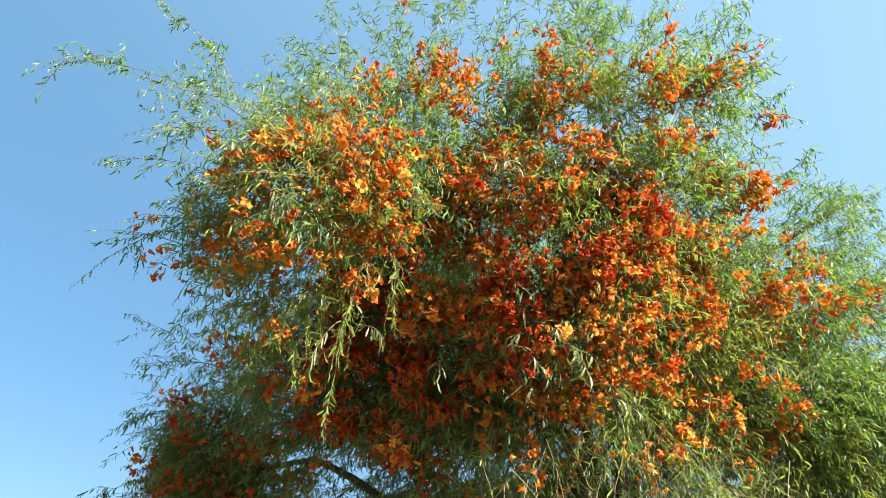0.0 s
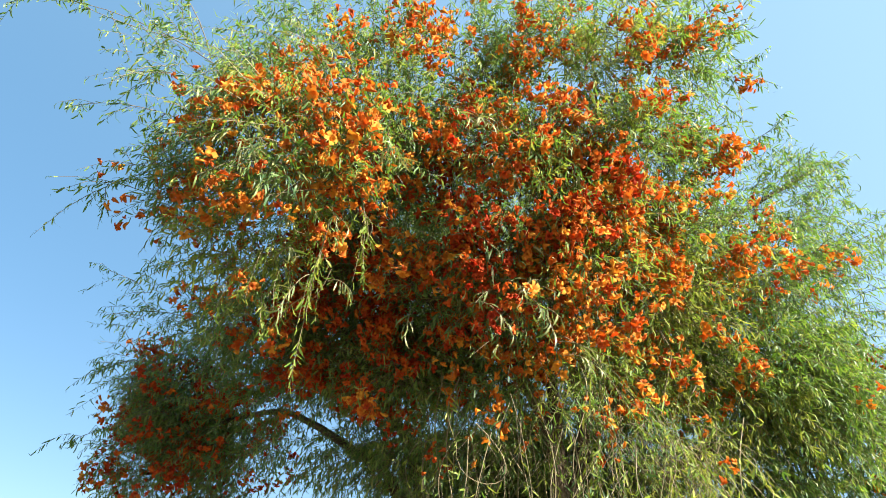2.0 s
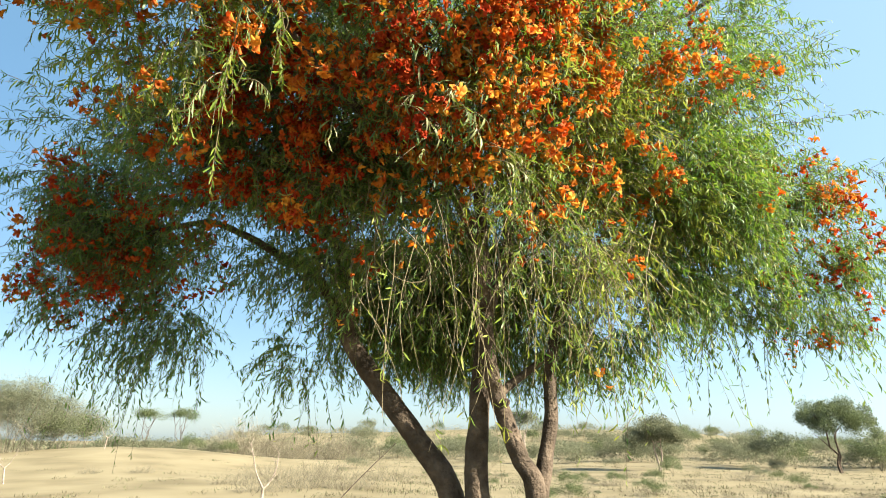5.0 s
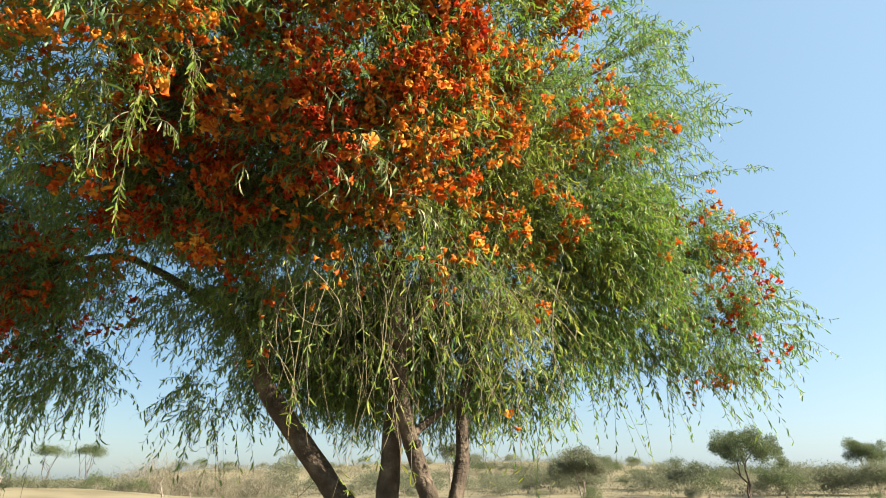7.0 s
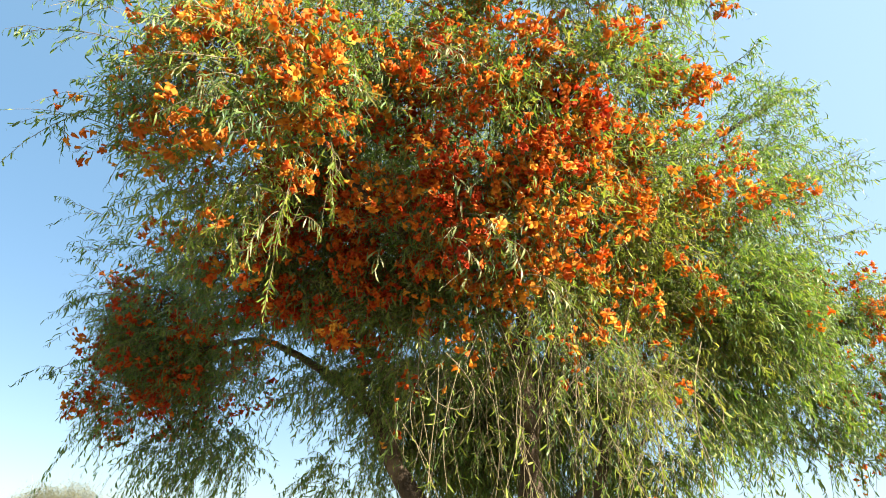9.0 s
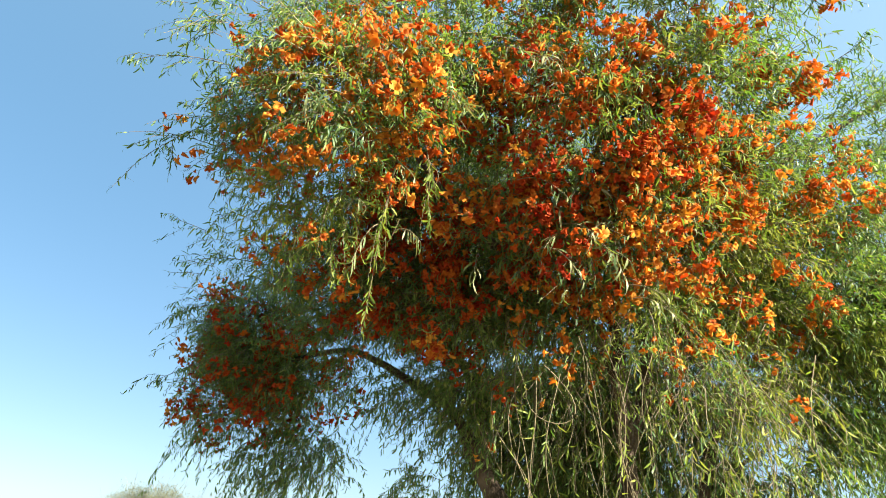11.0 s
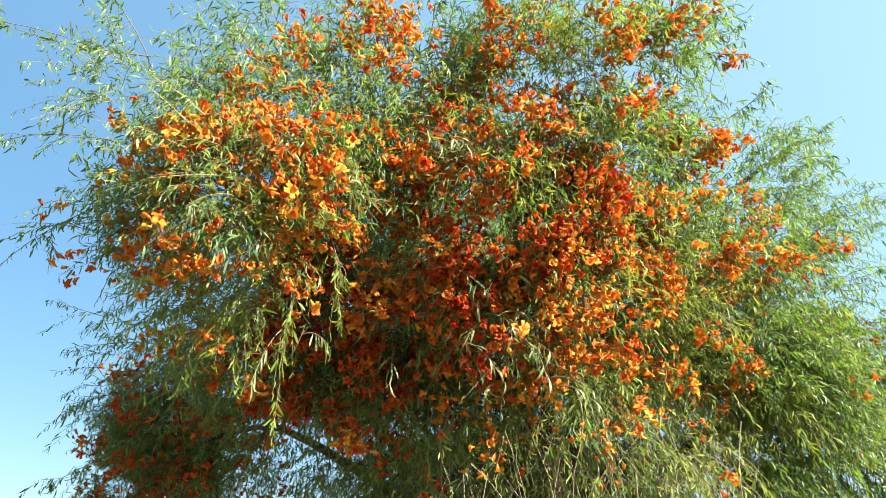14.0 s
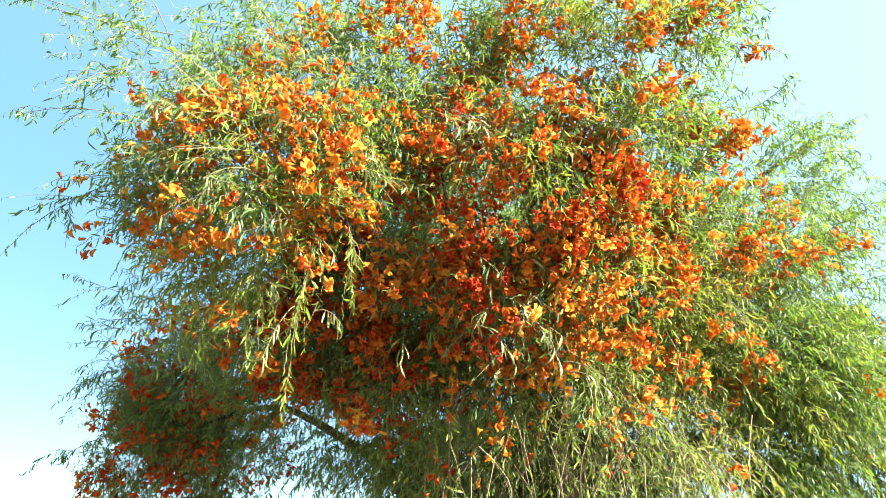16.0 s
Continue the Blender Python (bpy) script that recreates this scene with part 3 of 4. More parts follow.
# the far half of the crown, its petals reddened to stand for shade
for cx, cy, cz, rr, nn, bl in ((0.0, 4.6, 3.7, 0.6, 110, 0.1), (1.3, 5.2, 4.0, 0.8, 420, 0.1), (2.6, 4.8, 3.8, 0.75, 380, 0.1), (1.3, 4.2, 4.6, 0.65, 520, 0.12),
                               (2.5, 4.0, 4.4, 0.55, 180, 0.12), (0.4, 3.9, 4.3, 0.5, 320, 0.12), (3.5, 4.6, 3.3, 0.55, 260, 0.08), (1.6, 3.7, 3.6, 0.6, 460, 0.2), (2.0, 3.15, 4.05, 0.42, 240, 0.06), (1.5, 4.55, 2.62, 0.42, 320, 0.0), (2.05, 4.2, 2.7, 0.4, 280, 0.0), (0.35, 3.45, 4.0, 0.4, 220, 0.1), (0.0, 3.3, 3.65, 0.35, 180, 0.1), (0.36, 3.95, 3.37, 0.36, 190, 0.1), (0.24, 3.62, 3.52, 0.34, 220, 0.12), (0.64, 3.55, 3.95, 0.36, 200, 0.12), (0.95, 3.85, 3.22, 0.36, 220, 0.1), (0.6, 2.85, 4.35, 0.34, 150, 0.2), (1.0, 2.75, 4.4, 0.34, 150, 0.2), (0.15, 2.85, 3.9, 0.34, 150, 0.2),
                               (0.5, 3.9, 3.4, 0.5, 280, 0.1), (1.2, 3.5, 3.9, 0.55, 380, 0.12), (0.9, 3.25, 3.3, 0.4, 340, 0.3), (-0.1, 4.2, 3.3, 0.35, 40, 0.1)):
    bough((cx, cy, cz), rr, nn, bl, shade_red=0.97)


LEAF_ONE = material("leaf_single", [(0.0, (0.085, 0.120, 0.040)), (0.6, (0.165, 0.185, 0.078)), (1.0, (0.32, 0.31, 0.17))],
                    0.5, 0.30, [(0.0, (0.13, 0.20, 0.02)), (1.0, (0.30, 0.30, 0.06))], spec=0.35, fac="object")


def single_leaf(curl, wave, twist):
    """A curled leaf one metre long along x, folded along its rib, with a wavy edge."""
    v, q = [], []
    for i, (s, w) in enumerate(((0.0, 0.01), (0.18, 0.034), (0.42, 0.05), (0.66, 0.044), (0.86, 0.026), (1.0, 0.003))):
        a = curl * s
        x = math.sin(a) / curl if abs(curl) > 0.01 else s
        z = (math.cos(a) - 1) / curl if abs(curl) > 0.01 else 0.0
        tw = twist * s
        for side in (-1, 0, 1):
            lift = (0.012 + wave * math.sin(i * 2.4 + side)) * abs(side)
            v.append((x, side * w * math.cos(tw), z + side * w * math.sin(tw) + lift))
    for i in range(5):
        for k in range(2):
            q.append((i * 3 + k, i * 3 + 3 + k, i * 3 + 4 + k, i * 3 + 1 + k))
    return mesh_of("leaf", np.array(v), [np.array(q)], LEAF_ONE, smooth=True)


SINGLES = [single_leaf(c, w, t) for c, w, t in ((0.6, 0.010, 0.3), (1.2, 0.014, -0.5), (1.9, 0.012, 0.8), (0.2, 0.016, 0.2), (2.6, 0.010, -0.4), (1.0, 0.02, 1.2))]


def sprig(p, d, length, droop, k):
    """A thin pale twig with curled leaves that hang from its outer half."""
    s = np.linspace(0, 1, 8)
    path = p + unit(d) * (length * s)[:, None] - UP * (length * droop * s ** 2)[:, None]
    v, t, q = tubes(path[None], np.linspace(0.0022, 0.0009, 8)[None], 4)
    ob = tree_part("sprig", mesh_of("sprig", v, [q], STRAW), "pale twig with curled leaves")
    for i in range(k):
        u = 0.35 + 0.65 * (i + rng.uniform(0, 1)) / k
        at = Vector([float(np.interp(u, s, path[:, a])) for a in range(3)])
        way = Vector((unit(d) * 0.5 - UP * (2 * droop * u * 0.5) + rng.normal(size=3) * 0.55 - UP * 0.35).tolist()).normalized()
        leaf = part("leaf", SINGLES[int(rng.integers(0, len(SINGLES)))], ob)
        turn = way.to_track_quat("X", "Z").to_matrix().to_4x4() @ pose(0, 0, 0, float(rng.uniform(-50, 50)), 0, 0)
        leaf.matrix_basis = Matrix.Translation(at) @ turn @ Matrix.Scale(float(rng.uniform(0.05, 0.10)), 4)


def sprigs(centre, size, n, k=8):
    for _ in range(n):
        u = rng.uniform(-1, 1, 3)
        sprig(np.array(centre) + u * np.array(size), np.array((rng.normal() * 0.7, -0.5, 0.1 + rng.normal() * 0.3)), rng.uniform(0.12, 0.24), rng.uniform(0.5, 1.2), k)


sprigs((0.69, 2.19, 3.23), (.22, .08, .18), 6)
sprigs((0.93, 2.24, 2.90), (.34, .08, .20), 10)
sprigs((-0.12, 2.18, 3.01), (.18, .08, .16), 6)
sprigs((-0.07, 1.95, 3.35), (.28, .08, .14), 6)
sprigs((1.26, 2.04, 3.50), (.24, .08, .22), 4)
sprigs((0.61, 1.99, 3.65), (.26, .08, .12), 4)
sprigs((0.62, 2.39, 2.96), (.22, .08, .12), 5)


def flower_spike(p, length, n):
    """Flowers packed along an upright twig."""
    at = np.array(p) + UP * rng.uniform(0, length, (n, 1)) + rng.normal(size=(n, 3)) * (0.025, 0.025, 0.01)
    near_flowers.append((at, rand_unit(n) * (1, 1, 0.4), rng.uniform(0.45, 0.7, n)))


def shoot(points, k=26, bloom=0, leaf_len=0.050, r0=0.0034, straw=False, side=7):
    """A long thin shoot past the crown's edge with side twigs, leaves and a few flowers."""
    a, b, c = (np.array(p) for p in points)
    s = np.linspace(0, 1, 9)[:, None]
    path = a * (1 - s) ** 2 + 2 * (b * 2 - (a + c) / 2) * s * (1 - s) + c * s ** 2
    tw = tubes(path[None], np.linspace(r0, r0 * 0.3, 9)[None], 5)
    way = unit(path[-1] - path[0])
    at = rng.uniform(0.2, 1, side)
    p = np.stack([np.interp(at, np.linspace(0, 1, 9), path[:, i]) for i in range(3)], axis=1)
    lv1, tw1, _ = sprays(p, way + rng.normal(size=(side, 3)) * 0.6 + UP * 0.2, rng.uniform(0.10, 0.24, side), rng.uniform(0.3, 0.9, side), 14, leaf_len, hang=0.8, leaf_w=0.15, curl=0.6)
    at = rng.uniform(0.25, 1, k)
    p = np.stack([np.interp(at, np.linspace(0, 1, 9), path[:, i]) for i in range(3)], axis=1)
    ll = leaf_len * rng.uniform(0.6, 1.2, k)
    lv3 = leaves(p, rand_unit(k) * 0.8 + way * 0.4 - UP * 0.7, UP + rng.normal(size=(k, 3)) * 0.4, ll, ll * 0.15, rng.normal(0.4, 0.5, k))
    v, t, q = join([lv1, lv3])
    ob = tree_part("shoot", mesh_of("shoot", *(lambda m: (m[0], [m[2]]))(join([tw, tw1])), STRAW if straw else TWIG), "long thin leafy shoot")
    part("leaves", mesh_of("leaves", v, [t, q], LIT_PALE_LEAF if straw else LEAF), ob, kind="stuff")
    if bloom:
        fp = path[-1] + rng.normal(size=(bloom, 3)) * 0.03
        near_flowers.append((fp, rand_unit(bloom) + way * 0.5, rng.uniform(0.5, 0.8, bloom)))


shoot(((-0.62, 2.74, 4.34), (-1.22, 2.58, 4.48), (-1.77, 2.54, 4.43)), side=9)
shoot(((-0.82, 2.74, 4.48), (-1.04, 2.54, 4.76), (-1.41, 2.52, 5.00)), side=9)
shoot(((-0.82, 2.69, 4.53), (-1.27, 2.64, 4.50), (-1.57, 2.56, 4.52)))
shoot(((-0.68, 2.85, 4.01), (-1.07, 2.73, 4.00), (-1.40, 2.75, 3.92)), side=9)
shoot(((-0.68, 2.86, 3.77), (-0.93, 2.83, 3.71), (-1.11, 2.81, 3.64)), bloom=5, side=6)
shoot(((-0.80, 2.83, 3.76), (-1.03, 2.86, 3.62), (-1.20, 2.89, 3.48)), side=5)
shoot(((-0.70, 3.88, 3.35), (-0.93, 3.82, 3.34), (-1.20, 3.84, 3.28)), side=6)
shoot(((-0.85, 4.10, 3.12), (-1.05, 3.95, 3.04), (-1.20, 3.92, 2.92)), side=5)
shoot(((-0.88, 4.19, 2.82), (-1.10, 4.16, 2.68), (-1.27, 4.12, 2.56)), side=5)
shoot(((-0.13, 2.96, 4.93), (-0.37, 2.75, 5.41), (-0.50, 2.62, 5.79)), side=9)
shoot(((0.10, 2.93, 4.96), (0.05, 2.75, 5.42), (0.03, 2.64, 5.81)), side=9, bloom=6)
shoot(((0.28, 3.04, 4.85), (0.37, 2.67, 5.62), (0.46, 2.38, 6.09)), side=9)
shoot(((0.71, 2.80, 5.00), (0.72, 2.55, 5.50), (0.70, 2.32, 6.09)), side=7, bloom=4)
shoot(((0.67, 2.66, 4.95), (0.73, 2.52, 5.21), (0.77, 2.50, 5.38)), side=4, bloom=12)
shoot(((1.14, 2.61, 5.20), (1.02, 2.44, 5.65), (1.33, 2.28, 5.96)), side=6)
shoot(((1.84, 2.37, 5.07), (2.08, 2.07, 5.29), (2.14, 1.91, 5.50)), side=10)
shoot(((1.60, 2.49, 5.26), (1.74, 2.26, 5.51), (1.82, 2.11, 5.72)), side=9)
shoot(((1.39, 2.57, 5.29), (1.46, 2.37, 5.56), (1.47, 2.20, 5.81)), side=9)
shoot(((1.88, 2.15, 4.86), (2.11, 2.15, 4.71), (2.29, 2.09, 4.62)), side=8, bloom=12)
shoot(((2.10, 2.37, 4.74), (2.32, 2.23, 4.87), (2.51, 2.16, 4.95)), side=8)
shoot(((2.59, 2.73, 4.64), (2.82, 2.58, 4.77), (2.97, 2.49, 4.91)), side=10)
shoot(((3.14, 3.09, 4.64), (3.38, 2.82, 4.86), (3.66, 2.82, 4.78)), side=12)
shoot(((3.78, 3.37, 3.86), (4.12, 3.14, 3.93), (4.45, 2.90, 3.94)), side=9)
shoot(((3.66, 3.33, 4.36), (3.97, 3.12, 4.45), (4.30, 2.91, 4.44)), side=9)
shoot(((3.58, 3.20, 4.61), (3.82, 3.10, 4.65), (3.92, 3.06, 4.81)), side=7)
shoot(((3.88, 2.97, 3.29), (4.12, 2.80, 3.39), (4.21, 2.75, 3.25)), side=8, bloom=3)
shoot(((-0.86, 2.88, 3.55), (-1.12, 2.80, 3.54), (-1.33, 2.76, 3.47)), k=9, side=2, r0=0.0022)
shoot(((-1.02, 3.66, 3.43), (-1.14, 3.62, 3.45), (-1.26, 3.60, 3.47)), k=10, side=2, r0=0.0024)
# hanging twigs at the crown's front
shoot(((0.02, 2.16, 3.11), (-0.00, 2.30, 2.89), (-0.02, 2.46, 2.56)), k=22, straw=True, side=6, r0=0.004)
shoot(((0.12, 2.13, 3.26), (0.17, 2.21, 3.14), (0.17, 2.30, 3.01)), k=24, straw=True, side=6, r0=0.003)
shoot(((-0.16, 2.38, 3.14), (-0.22, 2.49, 2.96), (-0.16, 2.55, 2.83)), k=20, straw=True, side=5, r0=0.003)
shoot(((0.87, 2.87, 3.15), (0.91, 2.93, 3.02), (0.92, 2.97, 2.92)), k=14, straw=True, side=3, r0=0.003)
shoot(((0.72, 2.76, 3.41), (0.80, 2.79, 3.33), (0.87, 2.80, 3.28)), k=14, straw=True, side=4, r0=0.003)
shoot(((1.01, 2.33, 3.61), (1.07, 2.39, 3.51), (1.10, 2.45, 3.42)), k=20, straw=True, side=5, r0=0.003)
shoot(((0.80, 2.40, 3.84), (0.83, 2.41, 3.82), (0.89, 2.43, 3.77)), k=20, straw=True, side=5, r0=0.003)

flower_spike((3.50, 3.11, 3.27), 0.22, 34)
flower_spike((3.87, 3.08, 2.20), 0.05, 7)
flower_spike((-0.28, 2.66, 2.98), 0.04, 5)
flower_spike((1.70, 2.04, 3.80), 0.10, 24)
flower_spike((0.50, 2.47, 3.07), 0.14, 26)
flower_spike((0.17, 2.08, 3.47), 0.08, 22)
flower_spike((-0.07, 2.04, 3.13), 0.05, 26)

# bare curved twigs that catch the sun
for a, c, e in (((0.31, 2.10, 3.30), (0.24, 2.06, 3.36), (0.19, 2.06, 3.41)), ((0.68, 2.21, 3.35), (0.75, 2.14, 3.38), (0.77, 2.10, 3.44)),
                ((1.76, 2.64, 2.36), (1.79, 2.61, 2.42), (1.76, 2.67, 2.47)), ((1.00, 2.42, 2.95), (1.07, 2.40, 2.89), (1.09, 2.45, 2.83)),
                ((1.25, 2.57, 2.68), (1.30, 2.53, 2.72), (1.37, 2.58, 2.66)), ((0.06, 2.15, 2.87), (0.03, 2.20, 2.79), (-0.01, 2.24, 2.75)),
                ((2.19, 2.42, 3.13), (2.25, 2.41, 3.05), (2.24, 2.47, 2.95)), ((0.17, 2.12, 3.01), (0.19, 2.08, 3.06), (0.13, 2.07, 3.12))):
    a, c, e = np.array(a), np.array(c), np.array(e)
    s = np.linspace(0, 1, 10)[:, None]
    path = a * (1 - s) ** 2 + 2 * (c * 2 - (a + e) / 2) * s * (1 - s) + e * s ** 2
    v, t, q = tubes(path[None], np.linspace(0.0018, 0.0010, 10)[None], 4)
    tree_part("bare_twig", mesh_of("bare_twig", v, [q], STRAW), "pale curved leafless twig")

# knots on the trunks
for p, r in (((1.61, 3.28, 1.79), 0.022), ((1.88, 3.28, 1.70), 0.016), ((1.07, 3.79, 1.83), 0.022)):
    v, t, q = tubes(np.array([[np.array(p) + np.array((0.0, dy, 0.0)) for dy in (0.06, 0.02, 0.0, 0.012, 0.03)]]), np.array([[1.15, 1.1, 0.8, 0.5, 0.05]]) * r, 10)
    tree_part("knot", mesh_of("knot", v, [q], BARK, smooth=True), "dark round knot")

# long thin twigs that hang before the trunks, nearly bare, some looping up again
for i in range(104):
    start = np.array((rng.uniform(0.62, 2.15), rng.uniform(2.40, 3.05), rng.uniform(2.40, 3.0)))
    ln, s = rng.uniform(0.35, 1.0), np.linspace(0, 1, 14)[:, None]
    loop = i % 7 == 0
    sway, turn = rng.normal(size=2) * (0.10, 0.06), rng.uniform(2.0, 6.0)
    drop = 1.5 * s - 1.25 * s ** 3 if loop else s
    path = start - UP * ln * drop + np.concatenate((sway[0] * np.sin(s * turn) + (rng.choice((-1, 1)) * 0.22 * ln * s if loop else 0 * s), sway[1] * np.sin(s * 2.0), 0 * s), axis=1)
    path += np.cumsum(np.cumsum(rng.normal(size=(14, 3)) * 0.0022, axis=0), axis=0)
    v, t, q = tubes(path[None], np.linspace(0.0026, 0.0012, 14)[None] * rng.uniform(0.6, 1.25), 4)
    ob = tree_part("hanging_twig", mesh_of("hanging_twig", v, [q], STRAW), "thin bare hanging twig")
    kk = int(rng.integers(4, 16))
    at = rng.integers(3, 14, kk)
    ll = rng.uniform(0.03, 0.075, kk)
    lv = leaves(path[at], rng.normal(size=(kk, 3)) * 0.7 - UP, rand_unit(kk), ll, ll * 0.13, rng.normal(0.5, 0.5, kk))
    part("leaves", mesh_of("leaves", lv[0], [lv[1], lv[2]], LIT_PALE_LEAF), ob, kind="stuff")

# flowers: those at the crown's front one by one, the rest joined
fp, fd, fs = (np.concatenate([f[i] for f in near_flowers]) for i in range(3))
order = np.argsort(fp[:, 1] + 0.25 * np.abs(fp[:, 0] - 0.8) + 0.2 * np.abs(fp[:, 2] - 3.4))
front, rest = order[:300], order[300:]
fm = [mesh_of("flower", v, [t, q], PETAL_ONE) for v, t, q in FLOWERS]
for i, rot in zip(front, frames_for(fd[front])):
    m = Matrix(rot.tolist()).to_4x4() * float(fs[i])
    m[3][3] = 1.0
    ob = tree_part("flower", fm[int(i) % len(fm)])
    ob.matrix_basis = Matrix.Translation(Vector(fp[i])) @ m
v, t, q = flowers(fp[rest], fd[rest], fs[rest])
tree_part("blossom", mesh_of("blossom", v, [t, q], PETAL), "clusters of orange trumpet flowers", "stuff")
v, t, q = flowers(*(np.concatenate([f[i] for f in shade_red_flowers]) for i in range(3)))
tree_part("blossom", mesh_of("blossom", v, [t, q], PETAL_SHADE_RED), "clusters of trumpet flowers with shade painted into their colour", "stuff")


# ---- shrubs and trees of the plain ----
def leaflets(b, d, length, width):
    """Small leaves for plants far off, folded kites of one quad each."""
    d = unit(d)
    side = unit(np.cross(d, rand_unit(len(b))))
    l, w = length[:, None], width[:, None]
    mid = b + d * l * 0.45
    lift = np.cross(d, side) * w * 0.25
    v = np.stack((b, mid + side * w * 0.5 + lift, b + d * l, mid - side * w * 0.5 + lift), axis=1).reshape(-1, 3)
    return v, np.arange(len(b))[:, None] * 4 + np.arange(4)


def shrub_mesh(w, h, n, leaf, mat, flat=0.0, low=0.0, lobes=9, fat=1.0):
    """Foliage gathered in uneven lobes over a rounded or flattened crown."""
    u = rand_unit(lobes)
    u[:, 2] = np.abs(u[:, 2]) * 1.2 - 0.45
    c = u * rng.uniform(0.35, 0.95, (lobes, 1)) * np.array((w / 2, w / 2, h / 2 * (1 - flat)))
    r = rng.uniform(0.20, 0.40, lobes) * w / 2 * fat
    which = rng.integers(0, lobes, n)
    d = rand_unit(n)
    p = c[which] + d * (r[which] * rng.uniform(0, 1, n) ** 0.4 * (1 + 0.28 * np.abs(rng.normal(size=n)) * (rng.uniform(0, 1, n) < 0.4)))[:, None] * np.array((1, 1, min(1.0, 1.15 * h / w) * (1 - flat)))
    p[:, 2] += h * (0.5 + 0.5 * flat) + low
    p[:, 2] = np.maximum(p[:, 2], 0.03)
    ll = leaf * rng.uniform(0.6, 1.5, n)
    v, q = leaflets(p, d + rng.normal(size=(n, 3)) * 0.8, ll, ll * 0.5)
    return mesh_of("crown", v, [q], mat)


def wood_mesh(w, h, count, r, mat, top=0.8):
    n = count
    a = rng.uniform(0, 2 * np.pi, n)
    e = np.stack((np.cos(a) * w / 2 * rng.uniform(0.1, 1.0, n), np.sin(a) * w / 2 * rng.uniform(0.1, 1.0, n), h * top * rng.uniform(0.45, 1.0, n)), axis=1)
    b = np.stack((np.cos(a) * r, np.sin(a) * r, np.full(n, -0.15)), axis=1)
    s = np.linspace(0, 1, 6)[None, :, None]
    path = b[:, None] * (1 - s) + e[:, None] * s + rng.normal(size=(n, 6, 3)) * 0.04 * h * np.sin(s * np.pi)
    path[:, :, 2] += 0.12 * h * np.sin(s[..., 0] * np.pi)
    v, t, q = tubes(path, np.linspace(r, r * 0.25, 6)[None] * rng.uniform(0.6, 1.1, (n, 1)), 5)
    return mesh_of("stemwork", v, [q], mat, smooth=True)


def thicket_mesh(w, h, n, r, mat):
    """Fine twigs that rise from a wide base and bend every way."""
    a, u = rng.uniform(0, 2 * np.pi, n), rng.uniform(0, 1, n) ** 0.6
    b = np.stack((np.cos(a) * u * w * 0.36, np.sin(a) * u * w * 0.36, np.full(n, -0.1)), axis=1)
    top = h * np.sqrt(np.maximum(0.05, 1 - u ** 2 * 0.8)) * rng.uniform(0.35, 1.0, n)
    e = b * rng.uniform(1.0, 1.45, (n, 1)) + rng.normal(size=(n, 3)) * (0.10 * w, 0.10 * w, 0)
    e[:, 2] = top
    s = np.linspace(0, 1, 6)[None, :, None]
    path = b[:, None] * (1 - s) + e[:, None] * s + rng.normal(size=(n, 6, 3)) * 0.035 * h * s
    v1 = tubes(path, np.linspace(r, r * 0.4, 6)[None] * rng.uniform(0.6, 1.3, (n, 1)), 3)
    mid = path[:, 2:5].reshape(-1, 3)
    tip = mid + rng.normal(size=mid.shape) * (0.11 * h, 0.11 * h, 0.06 * h) + UP * 0.05 * h
    v2 = tubes(np.stack((mid, (mid + tip) / 2 + rng.normal(size=mid.shape) * 0.015 * h, tip), axis=1), np.full((len(mid), 3), r * 0.45), 3)
    v, t, q = join([v1, v2])
    return mesh_of("stemwork", v, [q], mat)


def trunk_mesh(w, h, count, r, mat, lean=0.0):
    """A few crooked trunks that part from one root and fork into the crown."""
    bits = []
    for i in range(count):
        a = i * 2.4 + 0.6
        e = np.array((math.cos(a) * w / 2 + lean, math.sin(a) * w / 2, h))
        s = np.linspace(0, 1, 7)[:, None]
        p = np.array((math.cos(a) * r, math.sin(a) * r, -0.15)) * (1 - s) + e * s ** np.array((1.6, 1.6, 0.9))
        p = p + rng.normal(size=p.shape) * 0.025 * h * s * (1 - s) * 4
        bits.append(tubes(p[None], np.linspace(r, r * 0.35, 7)[None], 7))
        for k in (3, 4, 5):
            f = p[k] + np.array((rng.normal() * 0.3 * w, rng.normal() * 0.3 * w, h * 0.25))
            bits.append(tubes(np.stack((p[k], (p[k] + f) / 2 + rng.normal(size=3) * 0.06, f))[None], np.array([[0.5, 0.35, 0.15]]) * r, 5))
    v, t, q = join(bits)
    return mesh_of("stemwork", v, [q], mat, smooth=True)


def plant(name, label, category, crown, wood, group=""):
    ob = new(name)
    tagged(ob, label, category, group)
    if crown:
        part("crown", crown, ob, kind="stuff")
    part("stemwork", wood, ob, kind="stuff")
    return ob


def at_ground(az, r, turn=0.0, s=1.0):
    x, y = r * math.sin(radians(az)), r * math.cos(radians(az))
    return Matrix.Translation((x, y, height(x, y))) @ pose(0, 0, 0, 0, 0, turn) @ Matrix.Scale(s, 4)


def stand(ob, az, r, turn=0.0, s=1.0):
    ob.matrix_basis = at_ground(az, r, turn, s)
    ob.scale = (s, s, s)


